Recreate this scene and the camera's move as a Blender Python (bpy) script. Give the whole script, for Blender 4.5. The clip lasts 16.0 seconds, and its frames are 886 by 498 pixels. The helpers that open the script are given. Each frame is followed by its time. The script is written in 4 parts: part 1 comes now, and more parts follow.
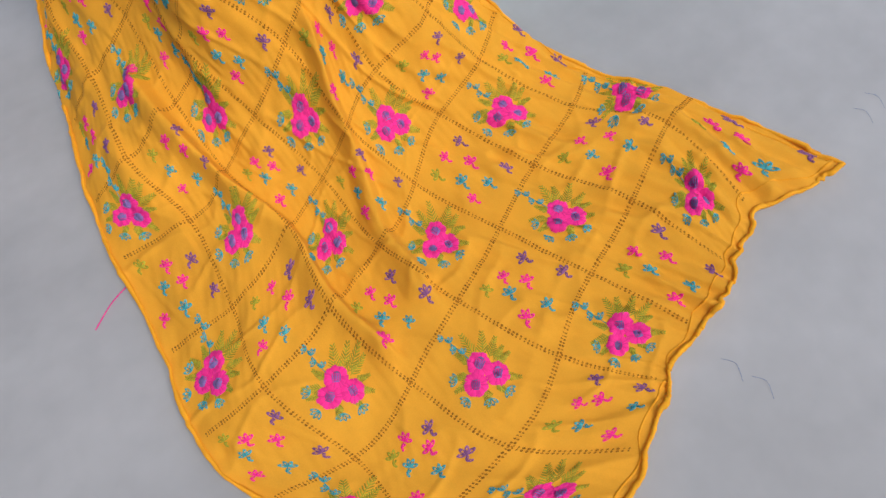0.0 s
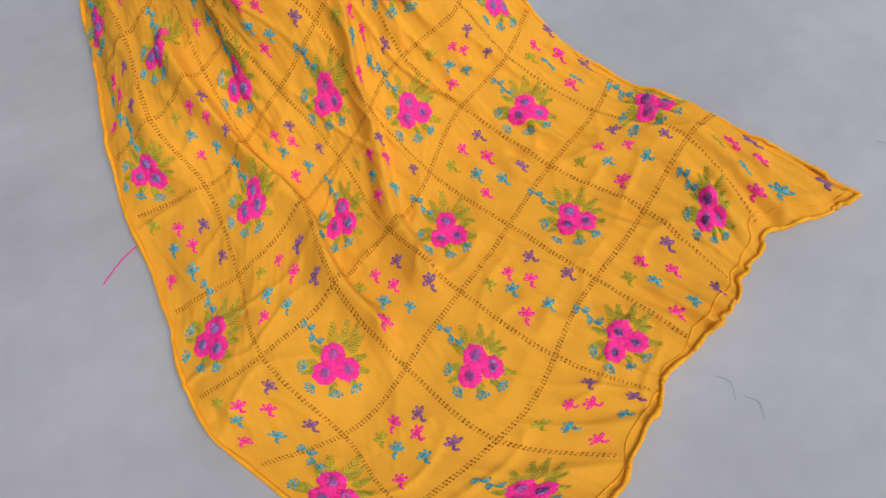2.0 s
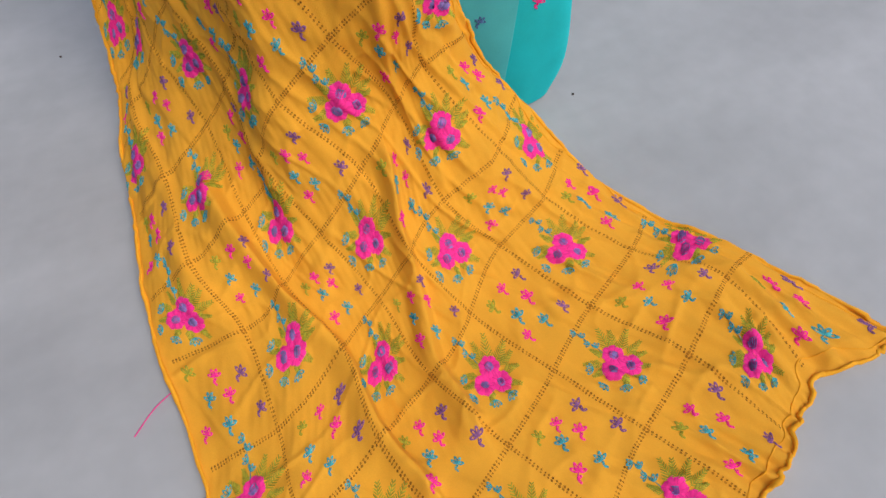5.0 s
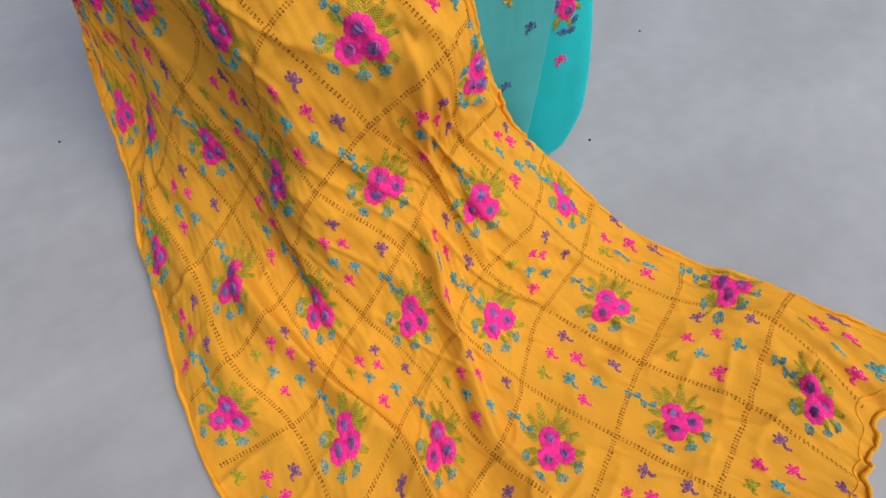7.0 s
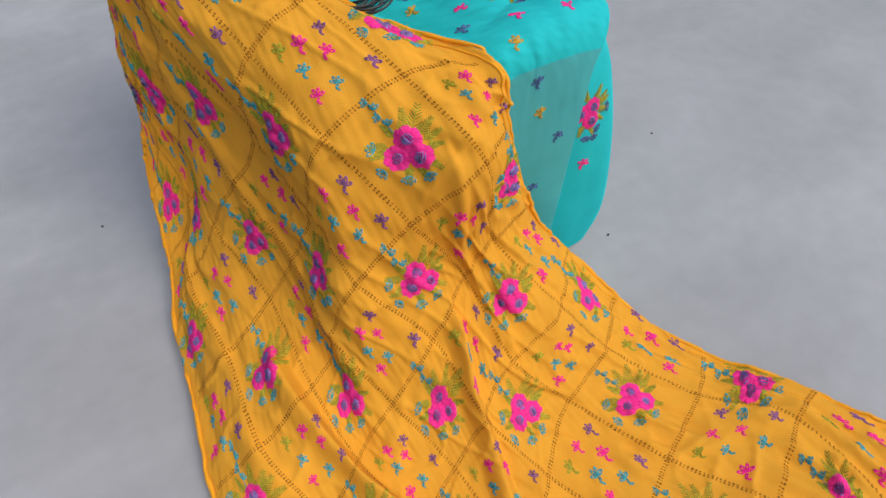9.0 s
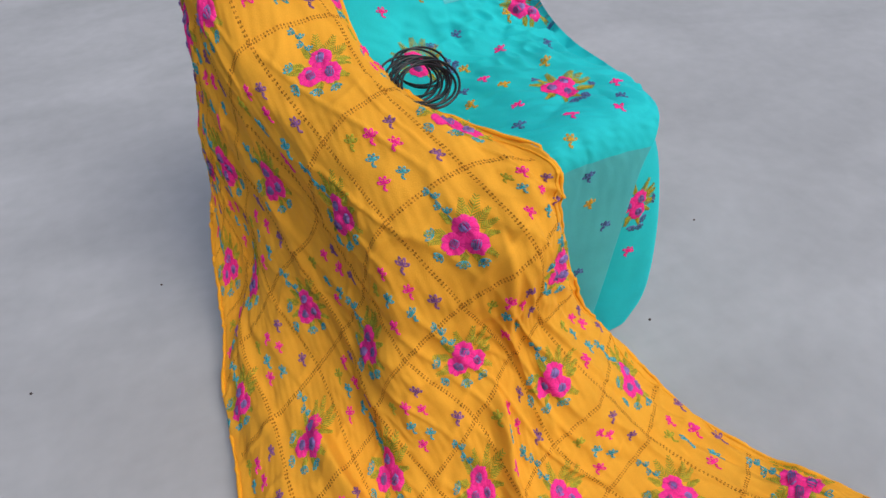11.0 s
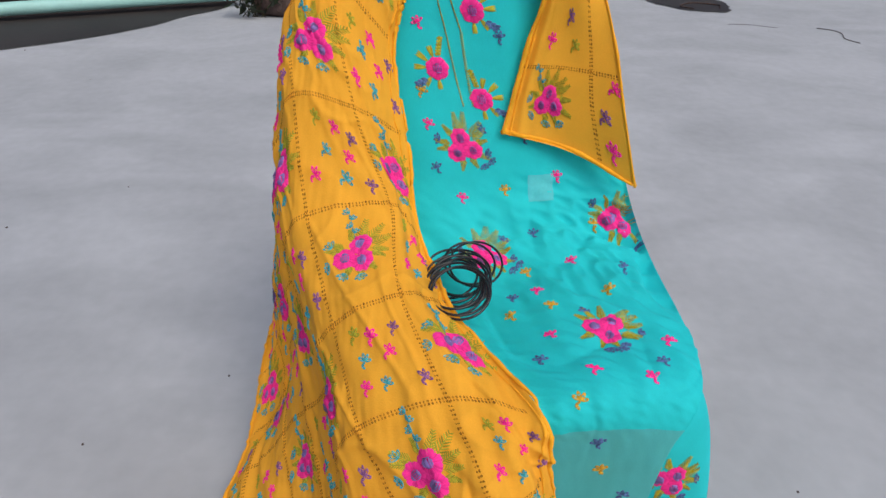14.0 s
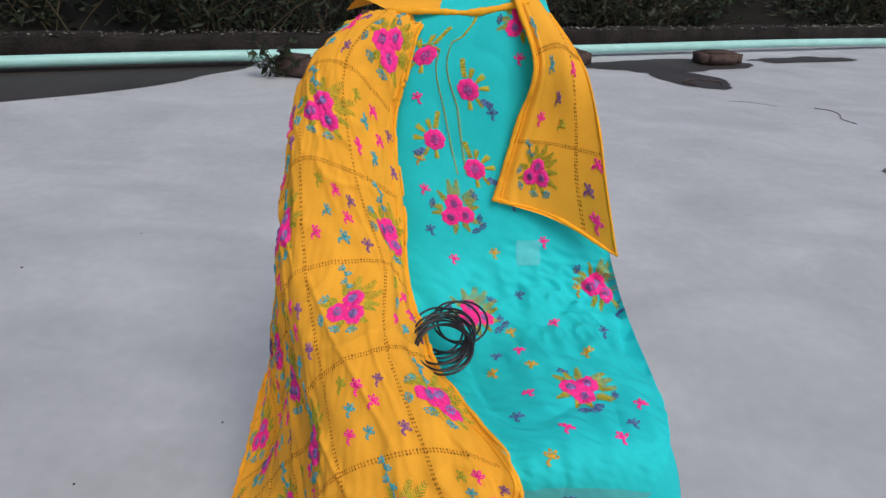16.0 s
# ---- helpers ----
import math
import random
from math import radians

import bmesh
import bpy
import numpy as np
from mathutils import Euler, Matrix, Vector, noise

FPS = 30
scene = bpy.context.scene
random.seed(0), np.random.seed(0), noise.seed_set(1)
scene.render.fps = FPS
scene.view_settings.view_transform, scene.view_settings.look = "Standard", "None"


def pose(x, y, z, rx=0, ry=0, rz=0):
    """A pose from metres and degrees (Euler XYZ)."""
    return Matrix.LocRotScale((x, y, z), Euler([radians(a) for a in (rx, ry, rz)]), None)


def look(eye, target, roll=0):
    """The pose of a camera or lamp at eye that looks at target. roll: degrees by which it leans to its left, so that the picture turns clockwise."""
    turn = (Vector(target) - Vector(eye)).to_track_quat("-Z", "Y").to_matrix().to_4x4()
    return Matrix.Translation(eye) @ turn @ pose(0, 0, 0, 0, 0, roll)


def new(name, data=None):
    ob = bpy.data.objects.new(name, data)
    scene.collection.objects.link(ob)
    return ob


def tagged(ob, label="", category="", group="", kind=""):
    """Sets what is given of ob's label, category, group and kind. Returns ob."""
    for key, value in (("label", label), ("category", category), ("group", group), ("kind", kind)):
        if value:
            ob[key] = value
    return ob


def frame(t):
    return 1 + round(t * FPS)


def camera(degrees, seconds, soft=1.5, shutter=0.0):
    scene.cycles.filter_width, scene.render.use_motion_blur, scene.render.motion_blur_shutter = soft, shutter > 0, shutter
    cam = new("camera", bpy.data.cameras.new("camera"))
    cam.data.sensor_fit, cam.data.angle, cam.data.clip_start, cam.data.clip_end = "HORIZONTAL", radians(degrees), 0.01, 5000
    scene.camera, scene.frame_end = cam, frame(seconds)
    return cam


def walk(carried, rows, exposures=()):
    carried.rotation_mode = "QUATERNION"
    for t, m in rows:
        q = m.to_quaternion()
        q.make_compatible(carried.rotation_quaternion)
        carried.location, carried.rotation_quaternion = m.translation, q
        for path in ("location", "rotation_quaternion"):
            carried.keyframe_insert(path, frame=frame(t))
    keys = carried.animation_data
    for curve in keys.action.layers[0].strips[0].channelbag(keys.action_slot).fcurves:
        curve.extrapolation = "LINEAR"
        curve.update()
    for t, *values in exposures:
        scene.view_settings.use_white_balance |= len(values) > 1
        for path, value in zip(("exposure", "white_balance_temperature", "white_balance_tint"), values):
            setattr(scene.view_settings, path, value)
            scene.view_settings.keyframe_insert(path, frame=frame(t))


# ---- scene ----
cam = camera(74.1, 16.0)
PATH = [
    (0, (-0.192, -0.872, 0.637), (0.132, -0.11, -1.184), -6.8),
    (0.5, (-0.191, -0.871, 0.634), (0.124, -0.146, -1.203), -6.1),
    (1, (-0.192, -0.877, 0.633), (0.107, -0.16, -1.21), -5.4),
    (1.5, (-0.198, -0.881, 0.636), (0.096, -0.146, -1.201), -4.4),
    (2, (-0.194, -0.882, 0.638), (0.096, -0.112, -1.185), -3.2),
    (2.5, (-0.189, -0.877, 0.643), (0.067, -0.06, -1.165), -3.4),
    (3, (-0.189, -0.885, 0.649), (0.016, -0.011, -1.138), -4.8),
    (3.5, (-0.186, -0.887, 0.66), (0.003, 0.029, -1.108), -4.6),
    (4, (-0.197, -0.883, 0.667), (0.034, 0.1, -1.059), -2.2),
    (4.5, (-0.207, -0.832, 0.671), (0.138, 0.126, -1.05), 0.2),
    (7, (-0.253, -0.682, 0.697), (0.233, 0.26, -0.999), -2.6),
    (7.5, (-0.263, -0.67, 0.703), (0.267, 0.296, -0.966), -1.2),
    (8, (-0.273, -0.672, 0.705), (0.258, 0.318, -0.949), -1.3),
    (8.5, (-0.278, -0.672, 0.718), (0.292, 0.394, -0.876), -1.0),
    (11, (-0.303, -0.664, 0.765), (0.257, 0.659, -0.626), -1.7),
    (11.5, (-0.307, -0.661, 0.774), (0.208, 0.735, -0.562), -3.0),
    (12, (-0.308, -0.649, 0.785), (0.183, 0.797, -0.507), -4.1),
    (12.5, (-0.297, -0.632, 0.797), (0.161, 0.848, -0.468), -4.7),
    (13, (-0.242, -0.604, 0.805), (0.137, 0.902, -0.456), -2.4),
    (13.5, (-0.165, -0.597, 0.821), (0.061, 0.974, -0.395), 1.0),
    (14, (-0.12, -0.607, 0.839), (-0.044, 1.043, -0.288), 1.2),
    (14.5, (-0.106, -0.617, 0.846), (-0.072, 1.06, -0.244), 1.4),
    (15, (-0.099, -0.628, 0.852), (-0.06, 1.072, -0.2), 2.6),
    (15.5, (-0.1, -0.638, 0.862), (-0.078, 1.094, -0.137), 3.0),
    (16, (-0.1, -0.644, 0.866), (-0.051, 1.109, -0.097), 3.1),
]
walk(cam, [(t, look(eye, target, roll)) for t, eye, target, roll in PATH])

# ---------------------------------------------------------------- light
world = bpy.data.worlds.new("sky")
scene.world = world
world.use_nodes = True
wn, wl = world.node_tree.nodes, world.node_tree.links
sky = wn.new("ShaderNodeTexSky")
sky.sky_type, sky.sun_disc = "NISHITA", False
SUN_EL, SUN_AZ = 57.0, 150.0            # degrees above the floor, degrees from +y towards +x
sky.sun_elevation, sky.sun_rotation = radians(SUN_EL), radians(SUN_AZ)
sky.air_density, sky.dust_density, sky.ozone_density = 1.0, 4.0, 1.0
wl.new(sky.outputs[0], wn["Background"].inputs[0])
wn["Background"].inputs[1].default_value = 0.112
sun = new("sun", bpy.data.lights.new("sun", "SUN"))
sun.data.energy, sun.data.angle, sun.data.color = 1.36, radians(36), (1.0, 0.95, 0.88)
az, el = radians(SUN_AZ), radians(SUN_EL)
sun.matrix_world = look((math.sin(az) * math.cos(el) * 9, math.cos(az) * math.cos(el) * 9, math.sin(el) * 9), (0, 0, 0))


# ---------------------------------------------------------------- materials
def mat(name, colour, rough=0.8, metal=0.0, var=0.12, scale=30.0, fine=300.0, bump=0.15, dist=0.002, trans=0.0, island=0.0, sheen=0.0):
    """A surface with variation at two scales, fine relief and, for thin cloth, light shining through."""
    m = bpy.data.materials.new(name)
    m.use_nodes = True
    n, l = m.node_tree.nodes, m.node_tree.links
    b = n["Principled BSDF"]
    co = n.new("ShaderNodeTexCoord")
    big, small = n.new("ShaderNodeTexNoise"), n.new("ShaderNodeTexNoise")
    big.inputs["Scale"].default_value, small.inputs["Scale"].default_value = scale, fine
    big.inputs["Detail"].default_value, small.inputs["Detail"].default_value = 4, 2
    l.new(co.outputs["Object"], big.inputs["Vector"])
    l.new(co.outputs["Object"], small.inputs["Vector"])
    add = n.new("ShaderNodeMath")
    add.operation = "MULTIPLY_ADD"
    l.new(small.outputs["Fac"], add.inputs[0])
    add.inputs[1].default_value = 0.5
    l.new(big.outputs["Fac"], add.inputs[2])
    ramp = n.new("ShaderNodeMapRange")
    ramp.inputs["From Min"].default_value, ramp.inputs["From Max"].default_value = 0.45, 1.05
    ramp.inputs["To Min"].default_value, ramp.inputs["To Max"].default_value = 1 - var, 1 + var
    l.new(add.outputs[0], ramp.inputs["Value"])
    value = ramp.outputs[0]
    if island:
        geo, mul = n.new("ShaderNodeNewGeometry"), n.new("ShaderNodeMapRange")
        mul.inputs["To Min"].default_value, mul.inputs["To Max"].default_value = 1 - island, 1 + island
        l.new(geo.outputs["Random Per Island"], mul.inputs["Value"])
        both = n.new("ShaderNodeMath")
        both.operation = "MULTIPLY"
        l.new(value, both.inputs[0])
        l.new(mul.outputs[0], both.inputs[1])
        value = both.outputs[0]
    tint = n.new("ShaderNodeVectorMath")
    tint.operation = "SCALE"
    tint.inputs[0].default_value = colour
    l.new(value, tint.inputs["Scale"])
    l.new(tint.outputs[0], b.inputs["Base Color"])
    b.inputs["Roughness"].default_value, b.inputs["Metallic"].default_value = rough, metal
    b.inputs["Specular IOR Level"].default_value = 0.3 if rough > 0.6 else 0.5
    if sheen:
        b.inputs["Sheen Weight"].default_value = sheen
    bp = n.new("ShaderNodeBump")
    bp.inputs["Strength"].default_value, bp.inputs["Distance"].default_value = bump, dist
    l.new(add.outputs[0], bp.inputs["Height"])
    l.new(bp.outputs[0], b.inputs["Normal"])
    if trans:
        tr, mix = n.new("ShaderNodeBsdfTranslucent"), n.new("ShaderNodeMixShader")
        l.new(tint.outputs[0], tr.inputs["Color"])
        mix.inputs[0].default_value = trans
        l.new(b.outputs[0], mix.inputs[1])
        l.new(tr.outputs[0], mix.inputs[2])
        l.new(mix.outputs[0], n["Material Output"].inputs["Surface"])
    return m


YELLOW = mat("golden_yellow_cotton", (0.91, 0.43, 0.034), 0.85, var=0.08, scale=22, fine=700, bump=0.22, dist=0.003, trans=0.12)
HEM = mat("rolled_yellow_edge", (0.90, 0.41, 0.02), 0.85, var=0.12, scale=60, fine=700, bump=0.3, dist=0.002)
TEAL = mat("turquoise_crepe", (0.018, 0.66, 0.71), 0.8, var=0.08, scale=20, fine=600, bump=0.2, dist=0.003, trans=0.15)
PALE_TEAL = mat("pale_turquoise_voile", (0.10, 0.58, 0.61), 0.85, var=0.08, scale=20, fine=600, bump=0.2, dist=0.003, trans=0.25)
PINK = mat("pink_wool_thread", (0.95, 0.035, 0.32), 0.8, var=0.12, scale=160, fine=900, bump=0.5, dist=0.001, island=0.16)
PURPLE = mat("mauve_thread", (0.26, 0.10, 0.26), 0.7, var=0.2, scale=200, fine=900, bump=0.4, dist=0.001, island=0.3)
VIOLET = mat("lavender_thread", (0.23, 0.15, 0.44), 0.6, var=0.2, scale=200, fine=900, bump=0.4, dist=0.001, island=0.4)
BLUE = mat("sky_blue_thread", (0.06, 0.36, 0.42), 0.7, var=0.2, scale=200, fine=900, bump=0.4, dist=0.001, island=0.35)
NAVY = mat("slate_blue_thread", (0.08, 0.15, 0.34), 0.7, var=0.2, scale=200, fine=900, bump=0.4, dist=0.001, island=0.4)
GREEN = mat("olive_green_thread", (0.40, 0.37, 0.03), 0.7, var=0.2, scale=200, fine=900, bump=0.4, dist=0.001, island=0.3)
GOLD = mat("mustard_thread", (0.62, 0.36, 0.03), 0.7, var=0.2, scale=200, fine=900, bump=0.4, dist=0.001, island=0.3)
BROWN = mat("drawn_thread_gap", (0.40, 0.15, 0.010), 0.9, var=0.2, scale=200, fine=900, bump=0.2, dist=0.001, island=0.45)
BLACK = mat("black_lacquered_metal", (0.012, 0.012, 0.018), 0.28, var=0.2, scale=90, fine=600, bump=0.05)
PVC = mat("pale_green_pvc", (0.36, 0.66, 0.62), 0.45, var=0.12, scale=6, fine=90, bump=0.08, dist=0.004)
STONE = mat("dark_damp_stone", (0.075, 0.05, 0.045), 0.9, var=0.5, scale=14, fine=90, bump=0.8, dist=0.02)
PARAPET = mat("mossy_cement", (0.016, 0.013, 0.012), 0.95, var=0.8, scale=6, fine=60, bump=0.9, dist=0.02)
LICHEN = mat("pale_lichen_flakes", (0.20, 0.19, 0.17), 0.95, var=0.3, scale=30, fine=200, bump=0.5, island=0.5)
BACKING = mat("pale_backing", (0.10, 0.60, 0.66), 0.8, var=0.1)
DARK_FLOOR = mat("dark_floor", (0.036, 0.030, 0.029), 0.55, var=0.3, scale=3, fine=40, bump=0.25, dist=0.004)
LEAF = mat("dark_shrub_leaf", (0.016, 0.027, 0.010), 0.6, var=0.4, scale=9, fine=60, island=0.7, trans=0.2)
DRY = mat("dry_stem", (0.075, 0.06, 0.036), 0.9, var=0.4, scale=20, fine=120, island=0.4)
DARK_BACKING = mat("near_black_backing", (0.007, 0.0065, 0.005), 0.95, var=0.4, scale=4, fine=40)
BLOCKER_GREY = mat("plain_blocker_grey", (0.26, 0.25, 0.24), 0.9, var=0.15, scale=2.5, fine=60, bump=0.4, dist=0.006)
PLASTIC = mat("brown_chair_plastic", (0.12, 0.05, 0.03), 0.45, var=0.1)


def concrete():
    m = mat("smooth_grey_cement", (0.43, 0.45, 0.48), 0.72, var=0.11, scale=2.6, fine=26, bump=0.05, dist=0.002)
    n, l = m.node_tree.nodes, m.node_tree.links
    b = n["Principled BSDF"]
    old = b.inputs["Base Color"].links[0].from_socket
    co = n.new("ShaderNodeTexCoord")
    # trowel marks: stretched pale and dark smears
    mp = n.new("ShaderNodeMapping")
    mp.inputs["Rotation"].default_value, mp.inputs["Scale"].default_value = (0, 0, 0.7), (1.3, 2.6, 1)
    l.new(co.outputs["Object"], mp.inputs["Vector"])
    tx = n.new("ShaderNodeTexNoise")
    tx.inputs["Scale"].default_value, tx.inputs["Detail"].default_value, tx.inputs["Distortion"].default_value = 1.1, 5, 1.2
    l.new(mp.outputs[0], tx.inputs["Vector"])
    mr = n.new("ShaderNodeMapRange")
    mr.inputs["From Min"].default_value, mr.inputs["From Max"].default_value = 0.3, 0.75
    mr.inputs["To Min"].default_value, mr.inputs["To Max"].default_value = 0.86, 1.06
    l.new(tx.outputs["Fac"], mr.inputs["Value"])
    sc = n.new("ShaderNodeVectorMath")
    sc.operation = "SCALE"
    l.new(old, sc.inputs[0])
    l.new(mr.outputs[0], sc.inputs["Scale"])
    l.new(sc.outputs[0], b.inputs["Base Color"])
    return m


CEMENT = concrete()


# ---------------------------------------------------------------- mesh helpers
def mesh_ob(name, verts, faces, material, parent=None, label="", smooth=True, slots=None):
    me = bpy.data.meshes.new(name)
    verts = np.asarray(verts, dtype=np.float32)
    if isinstance(faces, np.ndarray):
        me.from_pydata(verts, [], faces.tolist())
    else:
        me.from_pydata(verts, [], faces)
    for k in (material if isinstance(material, (list, tuple)) else [material]):
        me.materials.append(k)
    if slots is not None:
        me.polygons.foreach_set("material_index", np.array(slots, dtype=np.int32))
    me.polygons.foreach_set("use_smooth", [smooth] * len(me.polygons))
    me.update()
    ob = new(name, me)
    if parent:
        ob.parent = parent
    return tagged(ob, label)


def part(name, bm, material, parent, label=""):
    me = bpy.data.meshes.new(name)
    bm.to_mesh(me)
    bm.free()
    me.materials.append(material)
    ob = new(name, me)
    ob.parent = parent
    return tagged(ob, label)


def grid_faces(rows, cols):
    a = (np.arange(rows - 1)[:, None] * cols + np.arange(cols - 1)[None]).ravel()
    return np.stack([a, a + 1, a + cols + 1, a + cols], 1)


def tube(path, radius, sides=6, closed=False):
    """Vertices and faces of a tube along points; radius: one number or one for each point."""
    p = np.asarray(path, float)
    t = np.gradient(p, axis=0)
    if closed:
        t = np.roll(p, -1, 0) - np.roll(p, 1, 0)
    t /= np.linalg.norm(t, axis=1, keepdims=True) + 1e-12
    ref = np.where(np.abs(t[:, 2:3]) > 0.9, [[1.0, 0, 0]], [[0, 0, 1.0]])
    a = np.cross(t, ref)
    a /= np.linalg.norm(a, axis=1, keepdims=True) + 1e-12
    b = np.cross(a, t)
    r = np.broadcast_to(np.asarray(radius, float), (len(p),))
    ang = np.linspace(0, 2 * np.pi, sides, endpoint=False)
    v = p[:, None] + r[:, None, None] * (np.cos(ang)[None, :, None] * a[:, None] + np.sin(ang)[None, :, None] * b[:, None])
    n, f = len(p), []
    for i in range(n if closed else n - 1):
        for k in range(sides):
            j, k2 = (i + 1) % n, (k + 1) % sides
            f.append((i * sides + k, i * sides + k2, j * sides + k2, j * sides + k))
    return v.reshape(-1, 3), f


def cubic(x, knots):
    """Weights of a smooth curve through values at the knots, one row for each x."""
    knots, x = np.asarray(knots, float), np.atleast_1d(np.asarray(x, float))
    n = len(knots)
    xc = np.clip(x, knots[0], knots[-1])
    i = np.clip(np.searchsorted(knots, xc, side="right") - 1, 0, n - 2)
    h = knots[i + 1] - knots[i]
    s = (xc - knots[i]) / h
    w = np.zeros((len(x), n))
    k = np.arange(len(x))
    w[k, i] += 2 * s**3 - 3 * s**2 + 1
    w[k, i + 1] += -2 * s**3 + 3 * s * s
    for at, c in ((i, s**3 - 2 * s * s + s), (i + 1, s**3 - s * s)):
        lo, hi = np.maximum(at - 1, 0), np.minimum(at + 1, n - 1)
        d = knots[hi] - knots[lo]
        w[k, hi] += c * h / d
        w[k, lo] -= c * h / d
    return w


def ripple(a, b, seed, octaves=3, gain=0.55):
    """A smooth field of two coordinates, of size about 1."""
    rng, out, amp = np.random.default_rng(seed), 0.0, 1.0
    for o in range(octaves):
        for _ in range(4):
            ang, ph, f = rng.uniform(0, 6.28), rng.uniform(0, 6.28), (2.0**o) * rng.uniform(0.7, 1.4)
            out = out + amp * 0.35 * np.sin(f * (a * np.cos(ang) + b * np.sin(ang)) + ph)
        amp *= gain
    return out


class Cloth:
    """A cloth laid through guide lines; place(a, b) gives points, lift() points a little over it."""

    def __init__(self, us, vs, net, detail=None, grow=1.0, shift=0.0, warp=None):
        self.warp = warp
        self.us, self.vs, self.net, self.detail = np.array(us, float), np.array(vs, float), np.array(net, float) * grow + shift, detail

    def base(self, a, b):
        rows = cubic(b, self.vs) @ self.net.reshape(len(self.vs), -1)
        return (rows.reshape(len(rows), len(self.us), 3) * cubic(a, self.us)[:, :, None]).sum(1)

    def smooth_normal(self, a, b, e=0.03):
        p = self.base(a, b)
        n = np.cross(self.base(a + e, b) - p, self.base(a, b + e) - p)
        return n / (np.linalg.norm(n, axis=1, keepdims=True) + 1e-12)

    def place(self, a, b):
        a, b = np.asarray(a, float).ravel(), np.asarray(b, float).ravel()
        if self.warp is not None:
            a, b = self.warp(a, b)
        p = self.base(a, b)
        if self.detail is not None:
            p = p + self.smooth_normal(a, b) * self.detail(a, b)[:, None]
        p[:, 2] = np.maximum(p[:, 2], 0.003)
        return p

    def lift(self, a, b, h, e=0.02):
        a, b = np.asarray(a, float).ravel(), np.asarray(b, float).ravel()
        p = self.place(a, b)
        n = np.cross(self.place(a + e, b) - p, self.place(a, b + e) - p)
        n /= np.linalg.norm(n, axis=1, keepdims=True) + 1e-12
        return p + n * np.asarray(h)[..., None]

    def sheet(self, a0, a1, b0, b1, na, nb):
        aa, bb = np.meshgrid(np.linspace(a0, a1, na), np.linspace(b0, b1, nb))
        return self.place(aa, bb), grid_faces(nb, na)


def stitches(cloth, segs, h=0.0016, tip=0.35):
    """Raised threads on a cloth: rows of a0, b0, a1, b1, half width. Each is a ridge of five points a side."""
    s = np.asarray(segs, float)
    t = np.array([0.0, 0.3, 0.7, 1.0])
    wid = np.array([0.35, 1.0, 1.0, tip])
    d = s[:, 2:4] - s[:, 0:2]
    ln = np.linalg.norm(d, axis=1, keepdims=True) + 1e-9
    q = np.stack([-d[:, 1], d[:, 0]], 1) / ln
    mid = s[:, None, 0:2] + t[None, :, None] * d[:, None]
    off = q[:, None] * (s[:, 4:5] * wid[None])[..., None]
    uv = np.stack([mid - off, mid, mid + off], 2)
    hh = np.zeros(uv.shape[:3]) + 0.0004
    hh[:, :, 1] = h * np.array([0.5, 1, 1, 0.45])[None]
    v = cloth.lift(uv[..., 0].ravel(), uv[..., 1].ravel(), hh.ravel())
    one = [(3 * i + k, 3 * i + k + 1, 3 * i + k + 4, 3 * i + k + 3) for i in range(3) for k in range(2)]
    f = (np.arange(len(s))[:, None, None] * 12 + np.array(one)[None]).reshape(-1, 4)
    return v, f


def turn2(pts, ang, scale, at):
    c, s = math.cos(ang), math.sin(ang)
    p = np.asarray(pts, float)
    out = p.copy()
    for k in (0, 2):
        out[:, k] = at[0] + scale * (c * p[:, k] - s * p[:, k + 1])
        out[:, k + 1] = at[1] + scale * (s * p[:, k] + c * p[:, k + 1])
    out[:, 4] = p[:, 4] * scale
    return out


def disc(rng, x, y, r, n=40):
    """Satin stitches side by side, filling a rose with a softly scalloped edge."""
    out, ph = [], rng.uniform(0, 6)
    for k in range(n):
        a = 2 * math.pi * k / n + rng.uniform(-0.05, 0.05)
        edge = r * (1 + 0.06 * math.sin(7 * a + ph) + rng.uniform(-0.04, 0.05))
        out.append((x + 0.3 * r * math.cos(a), y + 0.3 * r * math.sin(a), x + edge * math.cos(a), y + edge * math.sin(a), 0.155 * r))
    for k in range(10):
        a = 2 * math.pi * k / 10
        out.append((x, y, x + 0.55 * r * math.cos(a), y + 0.55 * r * math.sin(a), 0.2 * r))
    return out


def knot(rng, x, y, r):
    """A woven rose centre: parallel wrapped bars held by a bar across each end."""
    out, a = [], rng.uniform(-0.7, 0.7) + math.pi / 2
    c, s = math.cos(a), math.sin(a)
    for k in (-0.8, -0.4, 0.0, 0.4, 0.8):
        h = r * (1.08 - 0.4 * k * k)
        px, py = x - s * k * r, y + c * k * r
        out.append((px - c * h, py - s * h, px + c * h, py + s * h, 0.17 * r))
    for e in (-1, 1):
        px, py = x + c * r * 0.98 * e, y + s * r * 0.98 * e
        out.append((px + s * r * 0.75, py - c * r * 0.75, px - s * r * 0.75, py + c * r * 0.75, 0.14 * r))
    return out


def frond(x, y, ang, ln, w=0.0062, pairs=8):
    """A fern stitch: a stem with slanting leaflets."""
    c, s = math.cos(ang), math.sin(ang)
    out = [(x, y, x + ln * c, y + ln * s, w * 0.8)]
    for k in range(pairs):
        f = (k + 0.8) / pairs
        px, py, l2 = x + f * ln * c, y + f * ln * s, 0.36 * ln * (1.1 - 0.75 * f)
        for side in (-0.75, 0.75):
            out.append((px, py, px + l2 * math.cos(ang + side), py + l2 * math.sin(ang + side), w))
    return out


